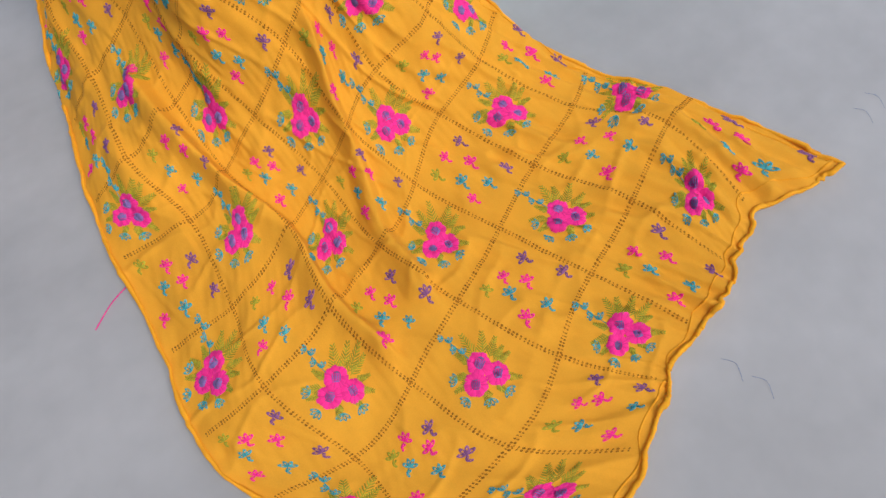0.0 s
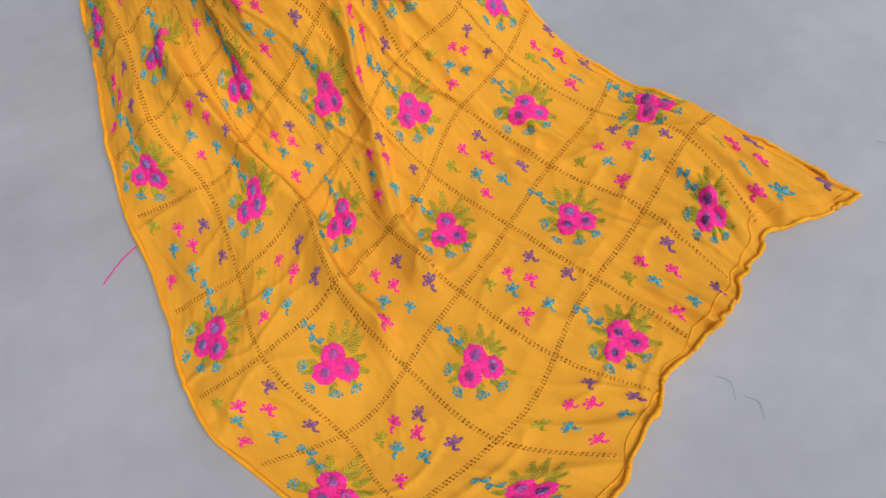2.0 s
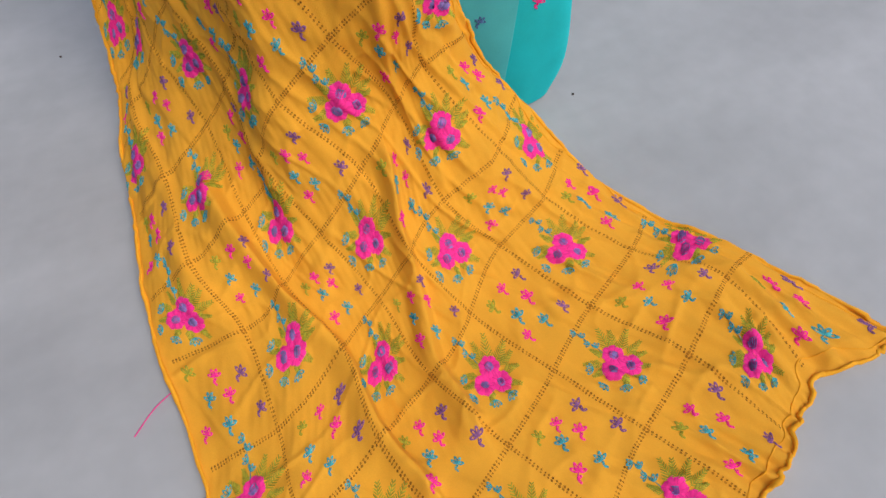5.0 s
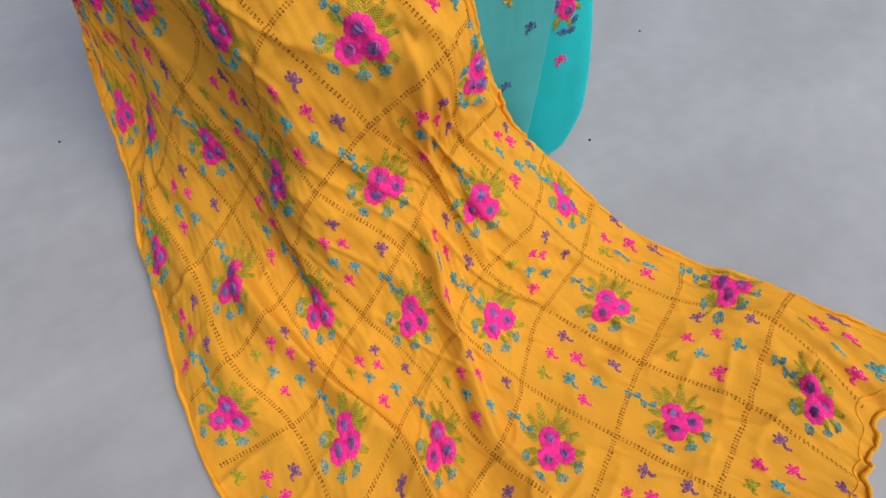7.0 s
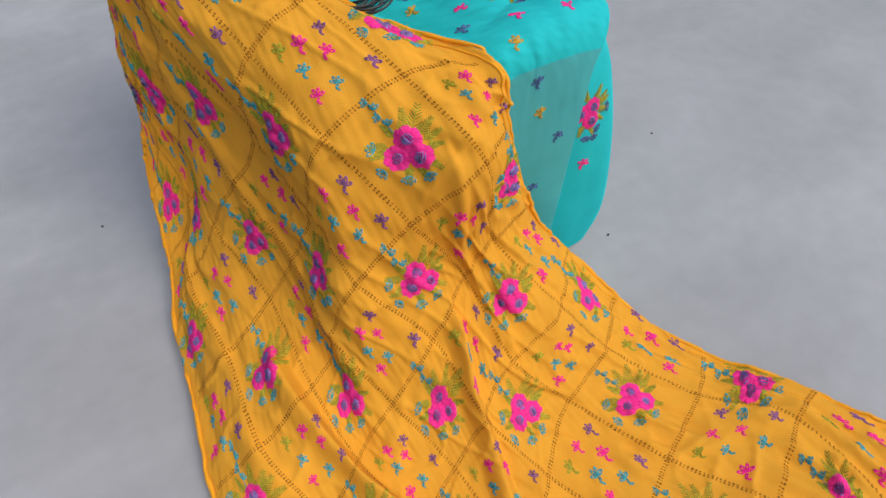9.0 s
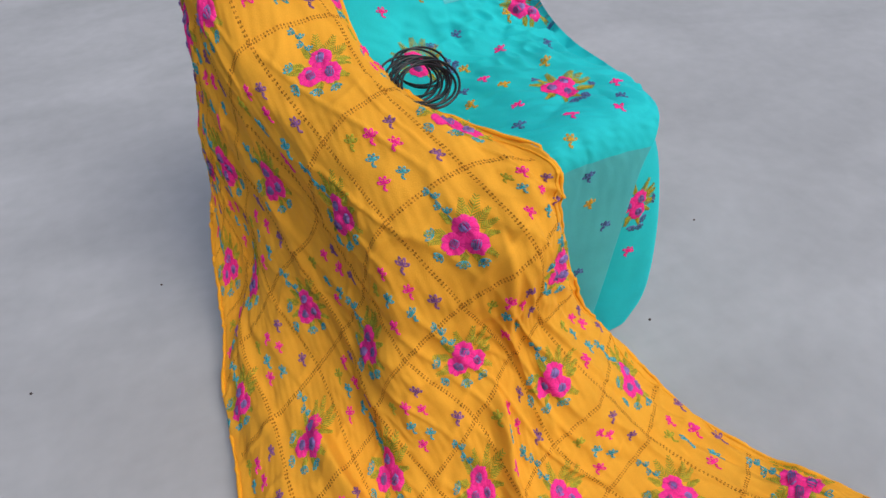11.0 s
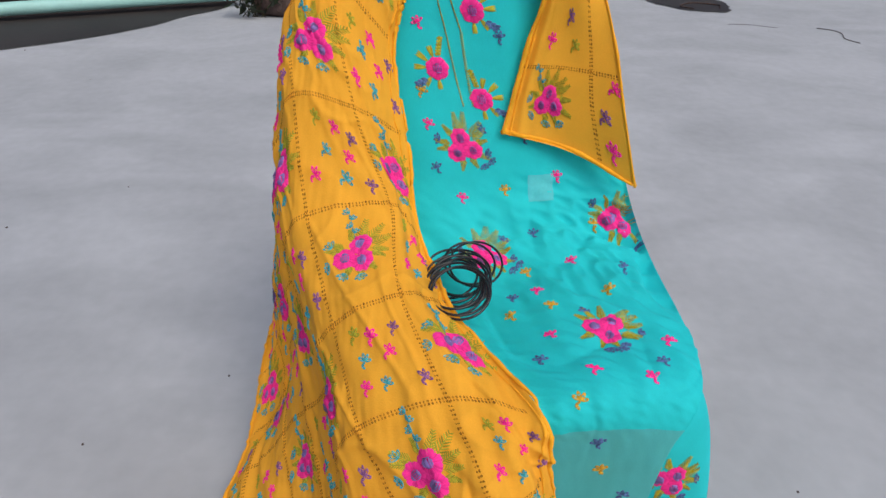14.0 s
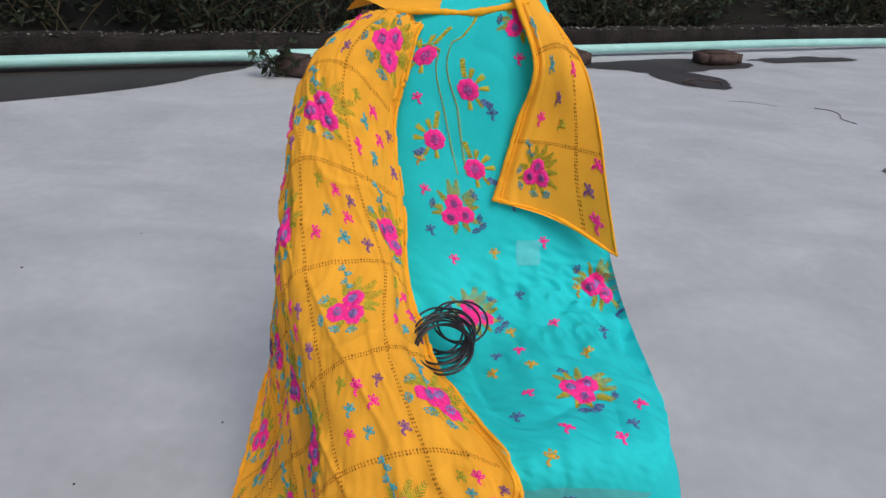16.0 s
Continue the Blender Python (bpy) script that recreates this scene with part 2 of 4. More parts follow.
def fan(x, y, ang, ln, n=4, spread=1.3, w=0.017):
    """A few filled petals side by side."""
    out = []
    for k in range(n):
        a = ang + spread * (k / (n - 1) - 0.5)
        out.append((x, y, x + ln * math.cos(a), y + ln * math.sin(a), w))
    return out


def loops(x, y, ang, ln, n=4, spread=1.5, w=0.0062):
    """Lazy-daisy petals: each a loop of thread with the cloth showing inside."""
    out = []
    for k in range(n):
        a = ang + spread * (k / (n - 1) - 0.5)
        c, s = math.cos(a), math.sin(a)
        for side in (-1, 1):
            mx, my = x + 0.6 * ln * c - side * 0.17 * ln * s, y + 0.6 * ln * s + side * 0.17 * ln * c
            out.append((x, y, mx, my, w))
            out.append((mx, my, x + ln * c, y + ln * s, w))
    return out


def flower(rng, x, y, ang, s):
    """A little sprig: a fan of looped petals on a short stem with two leaves."""
    out = loops(x, y, ang, 0.078 * s, 4, 2.5, 0.0078 * s)
    ex, ey = x - 0.055 * s * math.cos(ang - 0.5), y - 0.055 * s * math.sin(ang - 0.5)
    out.append((x, y, ex, ey, 0.005 * s))
    out += loops(ex, ey, ang - 1.5 + rng.uniform(-0.3, 0.3), 0.05 * s, 2, 1.3, 0.0065 * s)
    return out


def bouquet(cloth, parent, at, ang, scale, seed, leaf, spray, label, sprig=True):
    """Three pink roses with violet centres, leaves round them and a sprig above."""
    rng = random.Random(seed)
    # the sprays are worked by hand: none is quite like the next
    roses = [(0.0, 0.112), (-0.102, -0.06), (0.105, -0.055)]
    roses = [(x + rng.uniform(-0.02, 0.02), y + rng.uniform(-0.02, 0.02)) for x, y in roses]
    petals, knots, leaves, blues = [], [], [], []
    for x, y in roses:
        petals += disc(rng, x, y, 0.118)
        knots += knot(rng, x, y, 0.046)
    for a0, ln in ((95, 0.26), (72, 0.27), (50, 0.26), (28, 0.22), (8, 0.18), (128, 0.18), (165, 0.2), (190, 0.18), (-30, 0.2), (-62, 0.17), (-100, 0.17)):
        a = radians(a0 + rng.uniform(-7, 7))
        leaves += frond(0.15 * math.cos(a), 0.15 * math.sin(a) + 0.01, a, ln * rng.uniform(0.85, 1.1))
    if sprig:
        for k in range(4):
            x, y = -0.13 - 0.045 * k, 0.25 + 0.078 * k
            blues.append(loops(x, y, radians(125 + (45 if k % 2 else -40)), 0.07, 3, 1.3) + [(x, y, x + 0.04, y - 0.075, 0.004)])
        for x, y, a in ((-0.28, 0.03, 150), (-0.23, -0.17, 205), (-0.04, -0.24, 260), (0.13, -0.22, 300)):
            blues.append(loops(x, y, radians(a), 0.09, 4, 1.7))
    else:
        for x, y, a in ((0.27, -0.08, -15), (0.31, -0.18, -40), (0.22, -0.24, -60), (-0.27, 0.1, 160), (0.26, 0.2, 40)):
            blues.append(loops(x, y, radians(a), 0.085, 4, 2.0, 0.008))
    v, f = stitches(cloth, turn2(petals, ang, scale, at), 0.0026, 0.85)
    ob = mesh_ob("rose_bouquet", v, f, PINK, parent, label)
    for nm, seg, m, hh in [("rose_centre", knots, VIOLET, 0.0052), ("leaf_spray", leaves, leaf, 0.0013)] + [("blossom", q, spray, 0.0018) for q in blues]:
        v, f = stitches(cloth, turn2(seg, ang, scale, at), hh, 0.6)
        mesh_ob(nm, v, f, m, ob)
    return ob


def sprigs(cloth, parent, rows, scale, ang, label=""):
    """Single little flowers: rows of a, b and thread."""
    for k, (a, b, m) in enumerate(rows):
        rng = random.Random(k * 7 + int(1000 * a))
        v, f = stitches(cloth, turn2(flower(rng, 0, 0, radians(60 + rng.uniform(-35, 35)), rng.uniform(0.9, 1.15)), ang, scale, (a, b)), 0.0018, 0.7)
        mesh_ob("embroidered_sprig", v, f, m, parent, label)


def ladder(cloth, line, step, half, seed):
    """Two rows of small slanting gaps along a drawn-thread line."""
    line = np.asarray(line, float)
    d = np.diff(line, axis=0)
    ln = np.r_[0, np.cumsum(np.linalg.norm(d, axis=1))]
    at = np.arange(step, ln[-1] - step, step)
    x, y = np.interp(at, ln, line[:, 0]), np.interp(at, ln, line[:, 1])
    dx, dy = np.interp(at, ln[1:], d[:, 0]), np.interp(at, ln[1:], d[:, 1])
    n = np.hypot(dx, dy)
    tx, ty = dx / n, dy / n
    rng = np.random.default_rng(seed)
    seg = []
    for side in (-1, 1):
        c = side * (half * 1.12)
        j = rng.uniform(-0.25, 0.25, len(at)) * half
        h = half * rng.uniform(0.75, 1.05, len(at))
        seg.append(np.stack([x - ty * (c - h) + tx * j, y + tx * (c - h) + ty * j, x - ty * (c + h) + tx * (j + 0.3 * half), y + tx * (c + h) + ty * (j + 0.3 * half), np.full(len(at), 0.25 * step) * rng.uniform(0.6, 1.3, len(at))], 1))
    return np.concatenate(seg)


# ---------------------------------------------------------------- terrace
def terrace():
    n = 60
    xs = np.sinh(np.linspace(-4.2, 4.2, n)) * 6
    xx, yy = np.meshgrid(xs, xs)
    zz = np.zeros_like(xx)
    ob = mesh_ob("ground", np.stack([xx, yy, zz], -1).reshape(-1, 3), grid_faces(n, n), CEMENT, None, "smooth trowelled grey cement terrace floor with faint smears")
    return tagged(ob, category="floor", kind="structure")


terrace()


def add_sky_blocker():
    """An unseen wall, added to keep sky light off the left side."""
    bm = bmesh.new()
    bmesh.ops.create_cube(bm, size=1, matrix=Matrix.Translation((-1.11, -2.8, 1.3)) @ Matrix.Diagonal((0.22, 4.2, 2.6, 1)))
    bmesh.ops.bevel(bm, geom=bm.edges[:], offset=0.012, segments=2, affect="EDGES")
    me = bpy.data.meshes.new("sky_blocker_wall")
    bm.to_mesh(me)
    bm.free()
    me.materials.append(BLOCKER_GREY)
    tagged(new("sky_blocker_wall", me), "unseen plain grey wall added to block sky light from the left", "wall", kind="structure")


add_sky_blocker()


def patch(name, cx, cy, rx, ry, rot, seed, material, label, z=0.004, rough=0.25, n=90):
    """A flat patch with a ragged edge."""
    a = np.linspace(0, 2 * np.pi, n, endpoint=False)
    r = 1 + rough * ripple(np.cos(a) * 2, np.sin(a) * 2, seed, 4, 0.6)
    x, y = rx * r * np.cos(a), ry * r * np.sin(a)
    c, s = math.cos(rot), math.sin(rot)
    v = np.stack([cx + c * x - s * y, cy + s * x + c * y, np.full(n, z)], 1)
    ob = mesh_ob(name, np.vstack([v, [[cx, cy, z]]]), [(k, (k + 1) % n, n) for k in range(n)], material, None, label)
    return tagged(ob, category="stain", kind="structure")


# line of the pipe and the low parapet behind it
PIPE_A, PIPE_B = np.array([-2.58, 2.84, 0.062]), np.array([4.25, 5.46, 0.062])
ALONG = (PIPE_B - PIPE_A) / np.linalg.norm(PIPE_B - PIPE_A)
BACK = np.array([-ALONG[1], ALONG[0], 0.0])


def parapet():
    n, prof = 260, [(0.0, -0.02), (0.0, 0.08), (0.004, 0.150), (0.02, 0.168), (0.07, 0.175), (0.13, 0.173), (0.155, 0.165), (0.16, 0.1), (0.16, -0.3)]
    s = np.linspace(-6, 14, n)
    v = []
    for k, sk in enumerate(s):
        for m, (o, z) in enumerate(prof):
            j = 0.008 * ripple(np.array([sk * 9.0]), np.array([m * 1.7]), 5)[0] + 0.01 * ripple(np.array([sk * 2.2]), np.array([0.0]), 8)[0]
            v.append(PIPE_A * (1, 1, 0) + ALONG * sk + BACK * (0.17 + o + j) + np.array([0, 0, z + (j if z > 0.12 else 0)]))
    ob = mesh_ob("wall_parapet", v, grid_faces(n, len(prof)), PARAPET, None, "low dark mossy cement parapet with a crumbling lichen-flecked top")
    tagged(ob, category="wall", kind="structure")
    rng, v, f = np.random.default_rng(3), [], []
    for k in range(1500):
        c = PIPE_A * (1, 1, 0) + ALONG * rng.uniform(-4, 12) + BACK * (0.17 + rng.uniform(-0.004, 0.15)) + np.array([0, 0, 0.176 + rng.uniform(-0.004, 0.008)])
        r, a0, i = rng.uniform(0.003, 0.016), rng.uniform(0, 6.28), len(v)
        for q in range(5):
            a = a0 + q * 1.257
            v.append(c + np.array([math.cos(a) * r, math.sin(a) * r * 0.7, rng.uniform(-0.004, 0.006)]))
        f.append(tuple(range(i, i + 5)))
    fl = mesh_ob("lichen", v, f, LICHEN, ob, "pale grey lichen flakes")
    tagged(fl, kind="stuff")


parapet()


def pipe():
    base = tagged(new("water_pipe"), "long pale aqua plastic pipe lying on dark stones along the parapet", "pipe")
    p = np.array([PIPE_A + ALONG * s + np.array([0, 0, 0.006 * math.sin(s * 1.3)]) for s in np.linspace(-4, 12, 120)])
    v, f = tube(p, 0.036, 20)
    mesh_ob("pipe_run", v, f, PVC, base)
    for s in (-1.2, 7.8):
        q = np.array([PIPE_A + ALONG * (s + d) for d in np.linspace(0, 0.16, 7)])
        v, f = tube(q, [0.037, 0.041, 0.042, 0.042, 0.042, 0.041, 0.037], 20)
        mesh_ob("pipe_socket", v, f, PVC, base)


pipe()


def stone(x, y, sx, sy, sz, rot, seed, label):
    bm = bmesh.new()
    bmesh.ops.create_cube(bm, size=1)
    bmesh.ops.bevel(bm, geom=bm.edges[:], offset=0.16, segments=2, affect="EDGES")
    bmesh.ops.subdivide_edges(bm, edges=bm.edges[:], cuts=1, use_grid_fill=True)
    for q in bm.verts:
        k = 1 + 0.12 * noise.noise(q.co * 2.3 + Vector((seed, 0, 0))) + 0.05 * noise.noise(q.co * 7 + Vector((0, seed, 0)))
        q.co = Vector((q.co.x * sx * k, q.co.y * sy * k, (q.co.z * k + 0.5) * sz))
        q.co.z = max(q.co.z, 0)
    me = bpy.data.meshes.new("stone_block")
    bm.to_mesh(me)
    bm.free()
    me.materials.append(STONE)
    for q in me.polygons:
        q.use_smooth = True
    ob = new("stone_block", me)
    ob.matrix_world = pose(x, y, 0, 0, 0, rot)
    return tagged(ob, label, "stone", "stones under the pipe")


stone(2.15, 4.22, 0.36, 0.2, 0.10, 15, 1, "rough dark brown stone block under the pipe")
stone(0.87, 3.86, 0.34, 0.2, 0.11, 25, 4, "dark rounded stone beside the pipe, half behind the chair")
stone(-0.98, 3.14, 0.22, 0.2, 0.12, -10, 7, "dark rough stone holding up the pipe, beside a weed")
stone(4.7, 5.2, 0.6, 0.3, 0.10, 10, 9, "long dark stone lying under the far end of the pipe")

# large dark brown patch at the left, then smaller ones near the pipe
patch("dark_patch", -3.45, 2.52, 2.35, 0.80, math.atan2(ALONG[1], ALONG[0]) + 0.08, 12, DARK_FLOOR, "dark brown patch on the cement beside the parapet", rough=0.06)
patch("dark_patch", 1.78, 4.05, 0.75, 0.24, 0.3, 21, DARK_FLOOR, "dark wet patch on the cement in front of the pipe", rough=0.2)
patch("dark_patch", 1.68, 3.55, 0.30, 0.22, -0.9, 25, DARK_FLOOR, "dark wet patch on the cement in front of the pipe", z=0.0045, rough=0.15)
patch("dark_patch", 3.0, 4.58, 0.62, 0.12, 0.37, 31, DARK_FLOOR, "dark wet streak along the foot of the pipe", rough=0.3)


def shrubs():
    """Dark undergrowth over a near-black sloping backing behind the parapet."""
    rng = np.random.default_rng(11)
    xs, ys = np.linspace(-9, 16, 60), np.linspace(0.3, 5.5, 14)
    # slope added as backing; its near-black colour stands for shade between the leaves
    v = [PIPE_A * (1, 1, 0) + ALONG * x + BACK * y + np.array([0, 0, -0.05 + 0.5 * max(0, y - 0.6) + 0.12 * math.sin(x * 1.7 + y * 2)]) for y in ys for x in xs]
    bank = mesh_ob("shrub_backing", v, grid_faces(len(ys), len(xs)), DARK_BACKING, None, "near-black sloping backing added behind the shrubs beyond the parapet")
    tagged(bank, category="bank", kind="structure")
    for k in range(15):
        s = -5.5 + k * 1.05 + rng.uniform(-0.3, 0.3)
        o = PIPE_A * (1, 1, 0) + ALONG * s + BACK * rng.uniform(0.75, 1.15)
        dry = k < 5
        base = tagged(new("shrub"), "dense dark green shrub with narrow leaves behind the parapet" if not dry else "tangled shrub with dry stems and dull olive leaves behind the parapet", "shrub", "undergrowth behind the parapet")
        base.location = tuple(o)
        verts, faces, sv, sf = [], [], [], []
        for b in range(46):
            a, lean, ht = rng.uniform(0, 6.28), rng.uniform(0.1, 0.8), rng.uniform(0.35, 1.5)
            t = np.linspace(0, 1, 7)[:, None]
            tip = np.array([math.cos(a) * lean, math.sin(a) * lean * 0.8, ht])
            p = t * tip + np.array([[rng.uniform(-0.4, 0.4), rng.uniform(-0.25, 0.25), 0]]) + (t * t) * np.array([[0.3 * math.cos(a), 0.25 * math.sin(a), -0.25 * ht * rng.uniform(0, 1)]])
            q, g = tube(p, np.linspace(0.007, 0.002, 7), 4)
            sf += [tuple(i + len(sv) for i in x) for x in g]
            sv += list(q)
            for l in range(26 if not dry else 18):
                c = p[rng.integers(1, 7)] + rng.normal(0, 0.05, 3)
                d = rng.normal(0, 1, 3)
                d[2] = d[2] * 0.5 - 0.3
                d /= np.linalg.norm(d)
                w = np.cross(d, rng.normal(0, 1, 3))
                w /= np.linalg.norm(w)
                ln, wd, i = rng.uniform(0.05, 0.13), rng.uniform(0.008, 0.02), len(verts)
                up = np.cross(w, d) * 0.01
                verts += [c, c + d * ln * 0.45 + w * wd + up, c + d * ln, c + d * ln * 0.45 - w * wd + up]
                faces += [(i, i + 1, i + 2), (i, i + 2, i + 3)]
        mesh_ob("stem_tangle", sv, sf, DRY, base)
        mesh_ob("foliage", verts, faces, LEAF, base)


shrubs()


# ---------------------------------------------------------------- chair under the cloths
def chair():
    base = tagged(new("chair"), "brown moulded plastic chair hidden under draped cloths", "chair")

    def slab(name, x, y, z, sx, sy, sz, tilt=0):
        bm = bmesh.new()
        bmesh.ops.create_cube(bm, size=1)
        bmesh.ops.scale(bm, vec=(sx, sy, sz), verts=bm.verts)
        bmesh.ops.bevel(bm, geom=bm.edges[:], offset=0.012, segments=3, affect="EDGES")
        bmesh.ops.transform(bm, matrix=pose(x, y, z, tilt), verts=bm.verts)
        part(name, bm, PLASTIC, base)

    slab("seat", -0.03, -0.06, 0.345, 0.32, 0.26, 0.03)
    slab("backrest", -0.07, 0.215, 0.58, 0.30, 0.025, 0.36, -10)
    for x in (-0.16, 0.10):
        slab("leg", x, -0.16, 0.167, 0.035, 0.035, 0.334)
        slab("leg", x, 0.18, 0.3, 0.03, 0.03, 0.60)


chair()

# ---------------------------------------------------------------- turquoise tunic
# outline from the neck down the back, over the seat and down the front: y, z, left x, right x
PROFILE = [
    (0.185, 0.812, -0.10, 0.03), (0.163, 0.768, -0.16, 0.05), (0.151, 0.710, -0.24, 0.075), (0.143, 0.652, -0.25, 0.095), (0.133, 0.584, -0.25, 0.120), (0.113, 0.511, -0.24, 0.148),
    (0.091, 0.455, -0.23, 0.164), (0.053, 0.415, -0.21, 0.176), (-0.009, 0.397, -0.18, 0.181), (-0.097, 0.402, -0.15, 0.176), (-0.167, 0.409, -0.12, 0.168),
    (-0.222, 0.415, -0.07, 0.152), (-0.246, 0.397, -0.06, 0.138), (-0.249, 0.350, -0.06, 0.125), (-0.244, 0.243, -0.06, 0.122), (-0.240, 0.126, -0.06, 0.118), (-0.236, 0.030, -0.06, 0.112),
]
TS = np.linspace(-1, 1, 9)


def tunic_net():
    net = []
    for k, (y, z, l, r) in enumerate(PROFILE):
        seat = math.exp(-((k - 9) / 2.6) ** 2)
        row = []
        for s in TS:
            x = l + (r - l) * (s + 1) / 2
            side = max(0.0, (x - (r - 0.05)) / 0.05)
            rise = 0.02 * seat * max(0, (x + 0.02) / 0.2)
            back = 0.03 * max(0.0, 1 - k / 7.0)
            row.append((x, y + back * abs(s) ** 3 * (1 if z > 0.5 else 0.3), z + rise - seat * 0.018 * side**2 - 0.020 * seat * min(1.0, max(0.0, (0.035 - x) / 0.06))))
        net.append(row)
    return net


def tunic_detail(a, b):
    seat = np.exp(-((b - 9.3) / 2.6) ** 2)
    corner = np.exp(-((b - 7.4) / 1.3) ** 2) * np.clip((a + 0.2) / 0.8, 0, 1)
    w = 0.0034 * seat * ripple(a * 6 + b * 0.9, b * 2.2 - a * 4, 3, 4, 0.7) + 0.017 * corner * np.abs(ripple(a * 13, b * 4.2, 9)) ** 1.0
    w += 0.003 * ripple(a * 4.5, b * 0.5, 14, 2) * np.where(b < 7, 1, 0.3)
    w += 0.002 * np.sin(a * 5 + 0.6 * np.sin(b)) * np.clip((b - 12) / 3, 0, 1)
    fold = np.clip(1 - 2.8 * np.abs(ripple(a * 5 + b * 0.7, b * 1.3 - a * 2, 33, 2)), 0, 1) ** 1.5
    w += 0.0036 * fold * np.exp(-((b - 8.6) / 3.2) ** 2) + 0.0011 * fold * np.clip((11 - b) / 4, 0, 1)
    return w


TUNIC = Cloth(TS, range(len(PROFILE)), tunic_net(), tunic_detail)
tunic = tagged(new("tunic"), "turquoise embroidered tunic draped over the back and seat of a chair", "tunic")
v, f = TUNIC.sheet(-1, 1, 0.2, 12.4, 150, 240)
mesh_ob("body_panel", v, f[:, ::-1], TEAL, tunic)
v, f = TUNIC.sheet(-1, 1, 12.4, 16, 120, 70)
mesh_ob("front_panel", v, f[:, ::-1], PALE_TEAL, tunic, "paler see-through turquoise panel hanging from the seat edge")

# side flap hanging round the corner of the seat to the floor: rows from top to hem
SIDE = Cloth([0, 1, 2, 3, 4], [0, 1, 2, 3, 4, 5], [
    [(0.07, -0.215, 0.418), (0.135, -0.208, 0.420), (0.162, -0.15, 0.392), (0.170, -0.05, 0.392), (0.174, 0.07, 0.395)],
    [(0.07, -0.215, 0.36), (0.147, -0.215, 0.36), (0.184, -0.185, 0.365), (0.192, -0.07, 0.37), (0.192, 0.07, 0.37)],
    [(0.075, -0.215, 0.28), (0.157, -0.221, 0.28), (0.203, -0.200, 0.28), (0.212, -0.09, 0.27), (0.19, 0.05, 0.28)],
    [(0.08, -0.213, 0.18), (0.168, -0.223, 0.18), (0.217, -0.208, 0.175), (0.225, -0.11, 0.17), (0.20, 0.02, 0.19)],
    [(0.085, -0.210, 0.09), (0.17, -0.222, 0.075), (0.223, -0.210, 0.08), (0.228, -0.12, 0.09), (0.2, 0.0, 0.12)],
    [(0.11, -0.207, 0.035), (0.165, -0.219, 0.004), (0.205, -0.210, 0.02), (0.21, -0.14, 0.05), (0.195, -0.02, 0.09)],
], lambda a, b: 0.003 * ripple(a * 2.2, b * 0.5, 6, 2), np.array((0.985, 1, 0.973)), np.array((0, -0.009, 0)))
v, f = SIDE.sheet(0, 4, 0, 5, 60, 70)
mesh_ob("side_flap", v, f, TEAL, tunic, "smooth turquoise flap with a rounded hem reaching the floor")


def nearest(cloth, x, y, z, a0, a1, b0, b1):
    """The cloth coordinates next to a place."""
    aa, bb = np.meshgrid(np.linspace(a0, a1, 60), np.linspace(b0, b1, 120))
    p = cloth.base(aa.ravel(), bb.ravel())
    k = int(np.argmin(((p - settle(x, y, z)) ** 2).sum(1)))
    return float(aa.ravel()[k]), float(bb.ravel()[k])


def settle(x, y, z):
    """Seat and back lie a little lower and nearer than first drawn."""
    return 0.985 * x, y - 0.009, 0.973 * z


class Patch:
    """A small flat plan on a cloth, in metres round one place, so that motifs keep their true shape on it."""

    def __init__(self, cloth, a, b, flip=1.0):
        self.cloth, self.a, self.b = cloth, a, b
        e = 0.05
        pa = cloth.base(np.array([a + e]), np.array([b])) - cloth.base(np.array([a - e]), np.array([b]))
        pb = cloth.base(np.array([a]), np.array([b + e])) - cloth.base(np.array([a]), np.array([b - e]))
        self.ka, self.kb, self.flip = 2 * e / np.linalg.norm(pa), -flip * 2 * e / np.linalg.norm(pb), flip

    def lift(self, x, y, h):
        return self.cloth.lift(self.a + np.asarray(x) * self.ka, self.b + np.asarray(y) * self.kb, -self.flip * np.asarray(h))


SPRAY = "pink roses with violet centres, mustard leaves and slate-blue buds"
for x, y, z, size, ang in ((-0.062, 0.121, 0.525, 0.105, 0), (0.150, 0.065, 0.456, 0.105, -20), (0.077, -0.13, 0.430, 0.105, -50), (-0.034, 0.038, 0.412, 0.105, 0), (0.01, 0.165, 0.79, 0.09, 20)):
    a, b = nearest(TUNIC, x, y, z, -1, 1, 0, 16)
    bouquet(Patch(TUNIC, a, b), tunic, (0, 0), radians(ang), size, int(1000 * (x + z)), GREEN, NAVY, SPRAY, False)
a, b = nearest(SIDE, 0.150, -0.214, 0.285, 0, 4, 0, 5)
bouquet(Patch(SIDE, a, b), tunic, (0, 0), radians(-40), 0.105, 5, GREEN, NAVY, SPRAY, False)


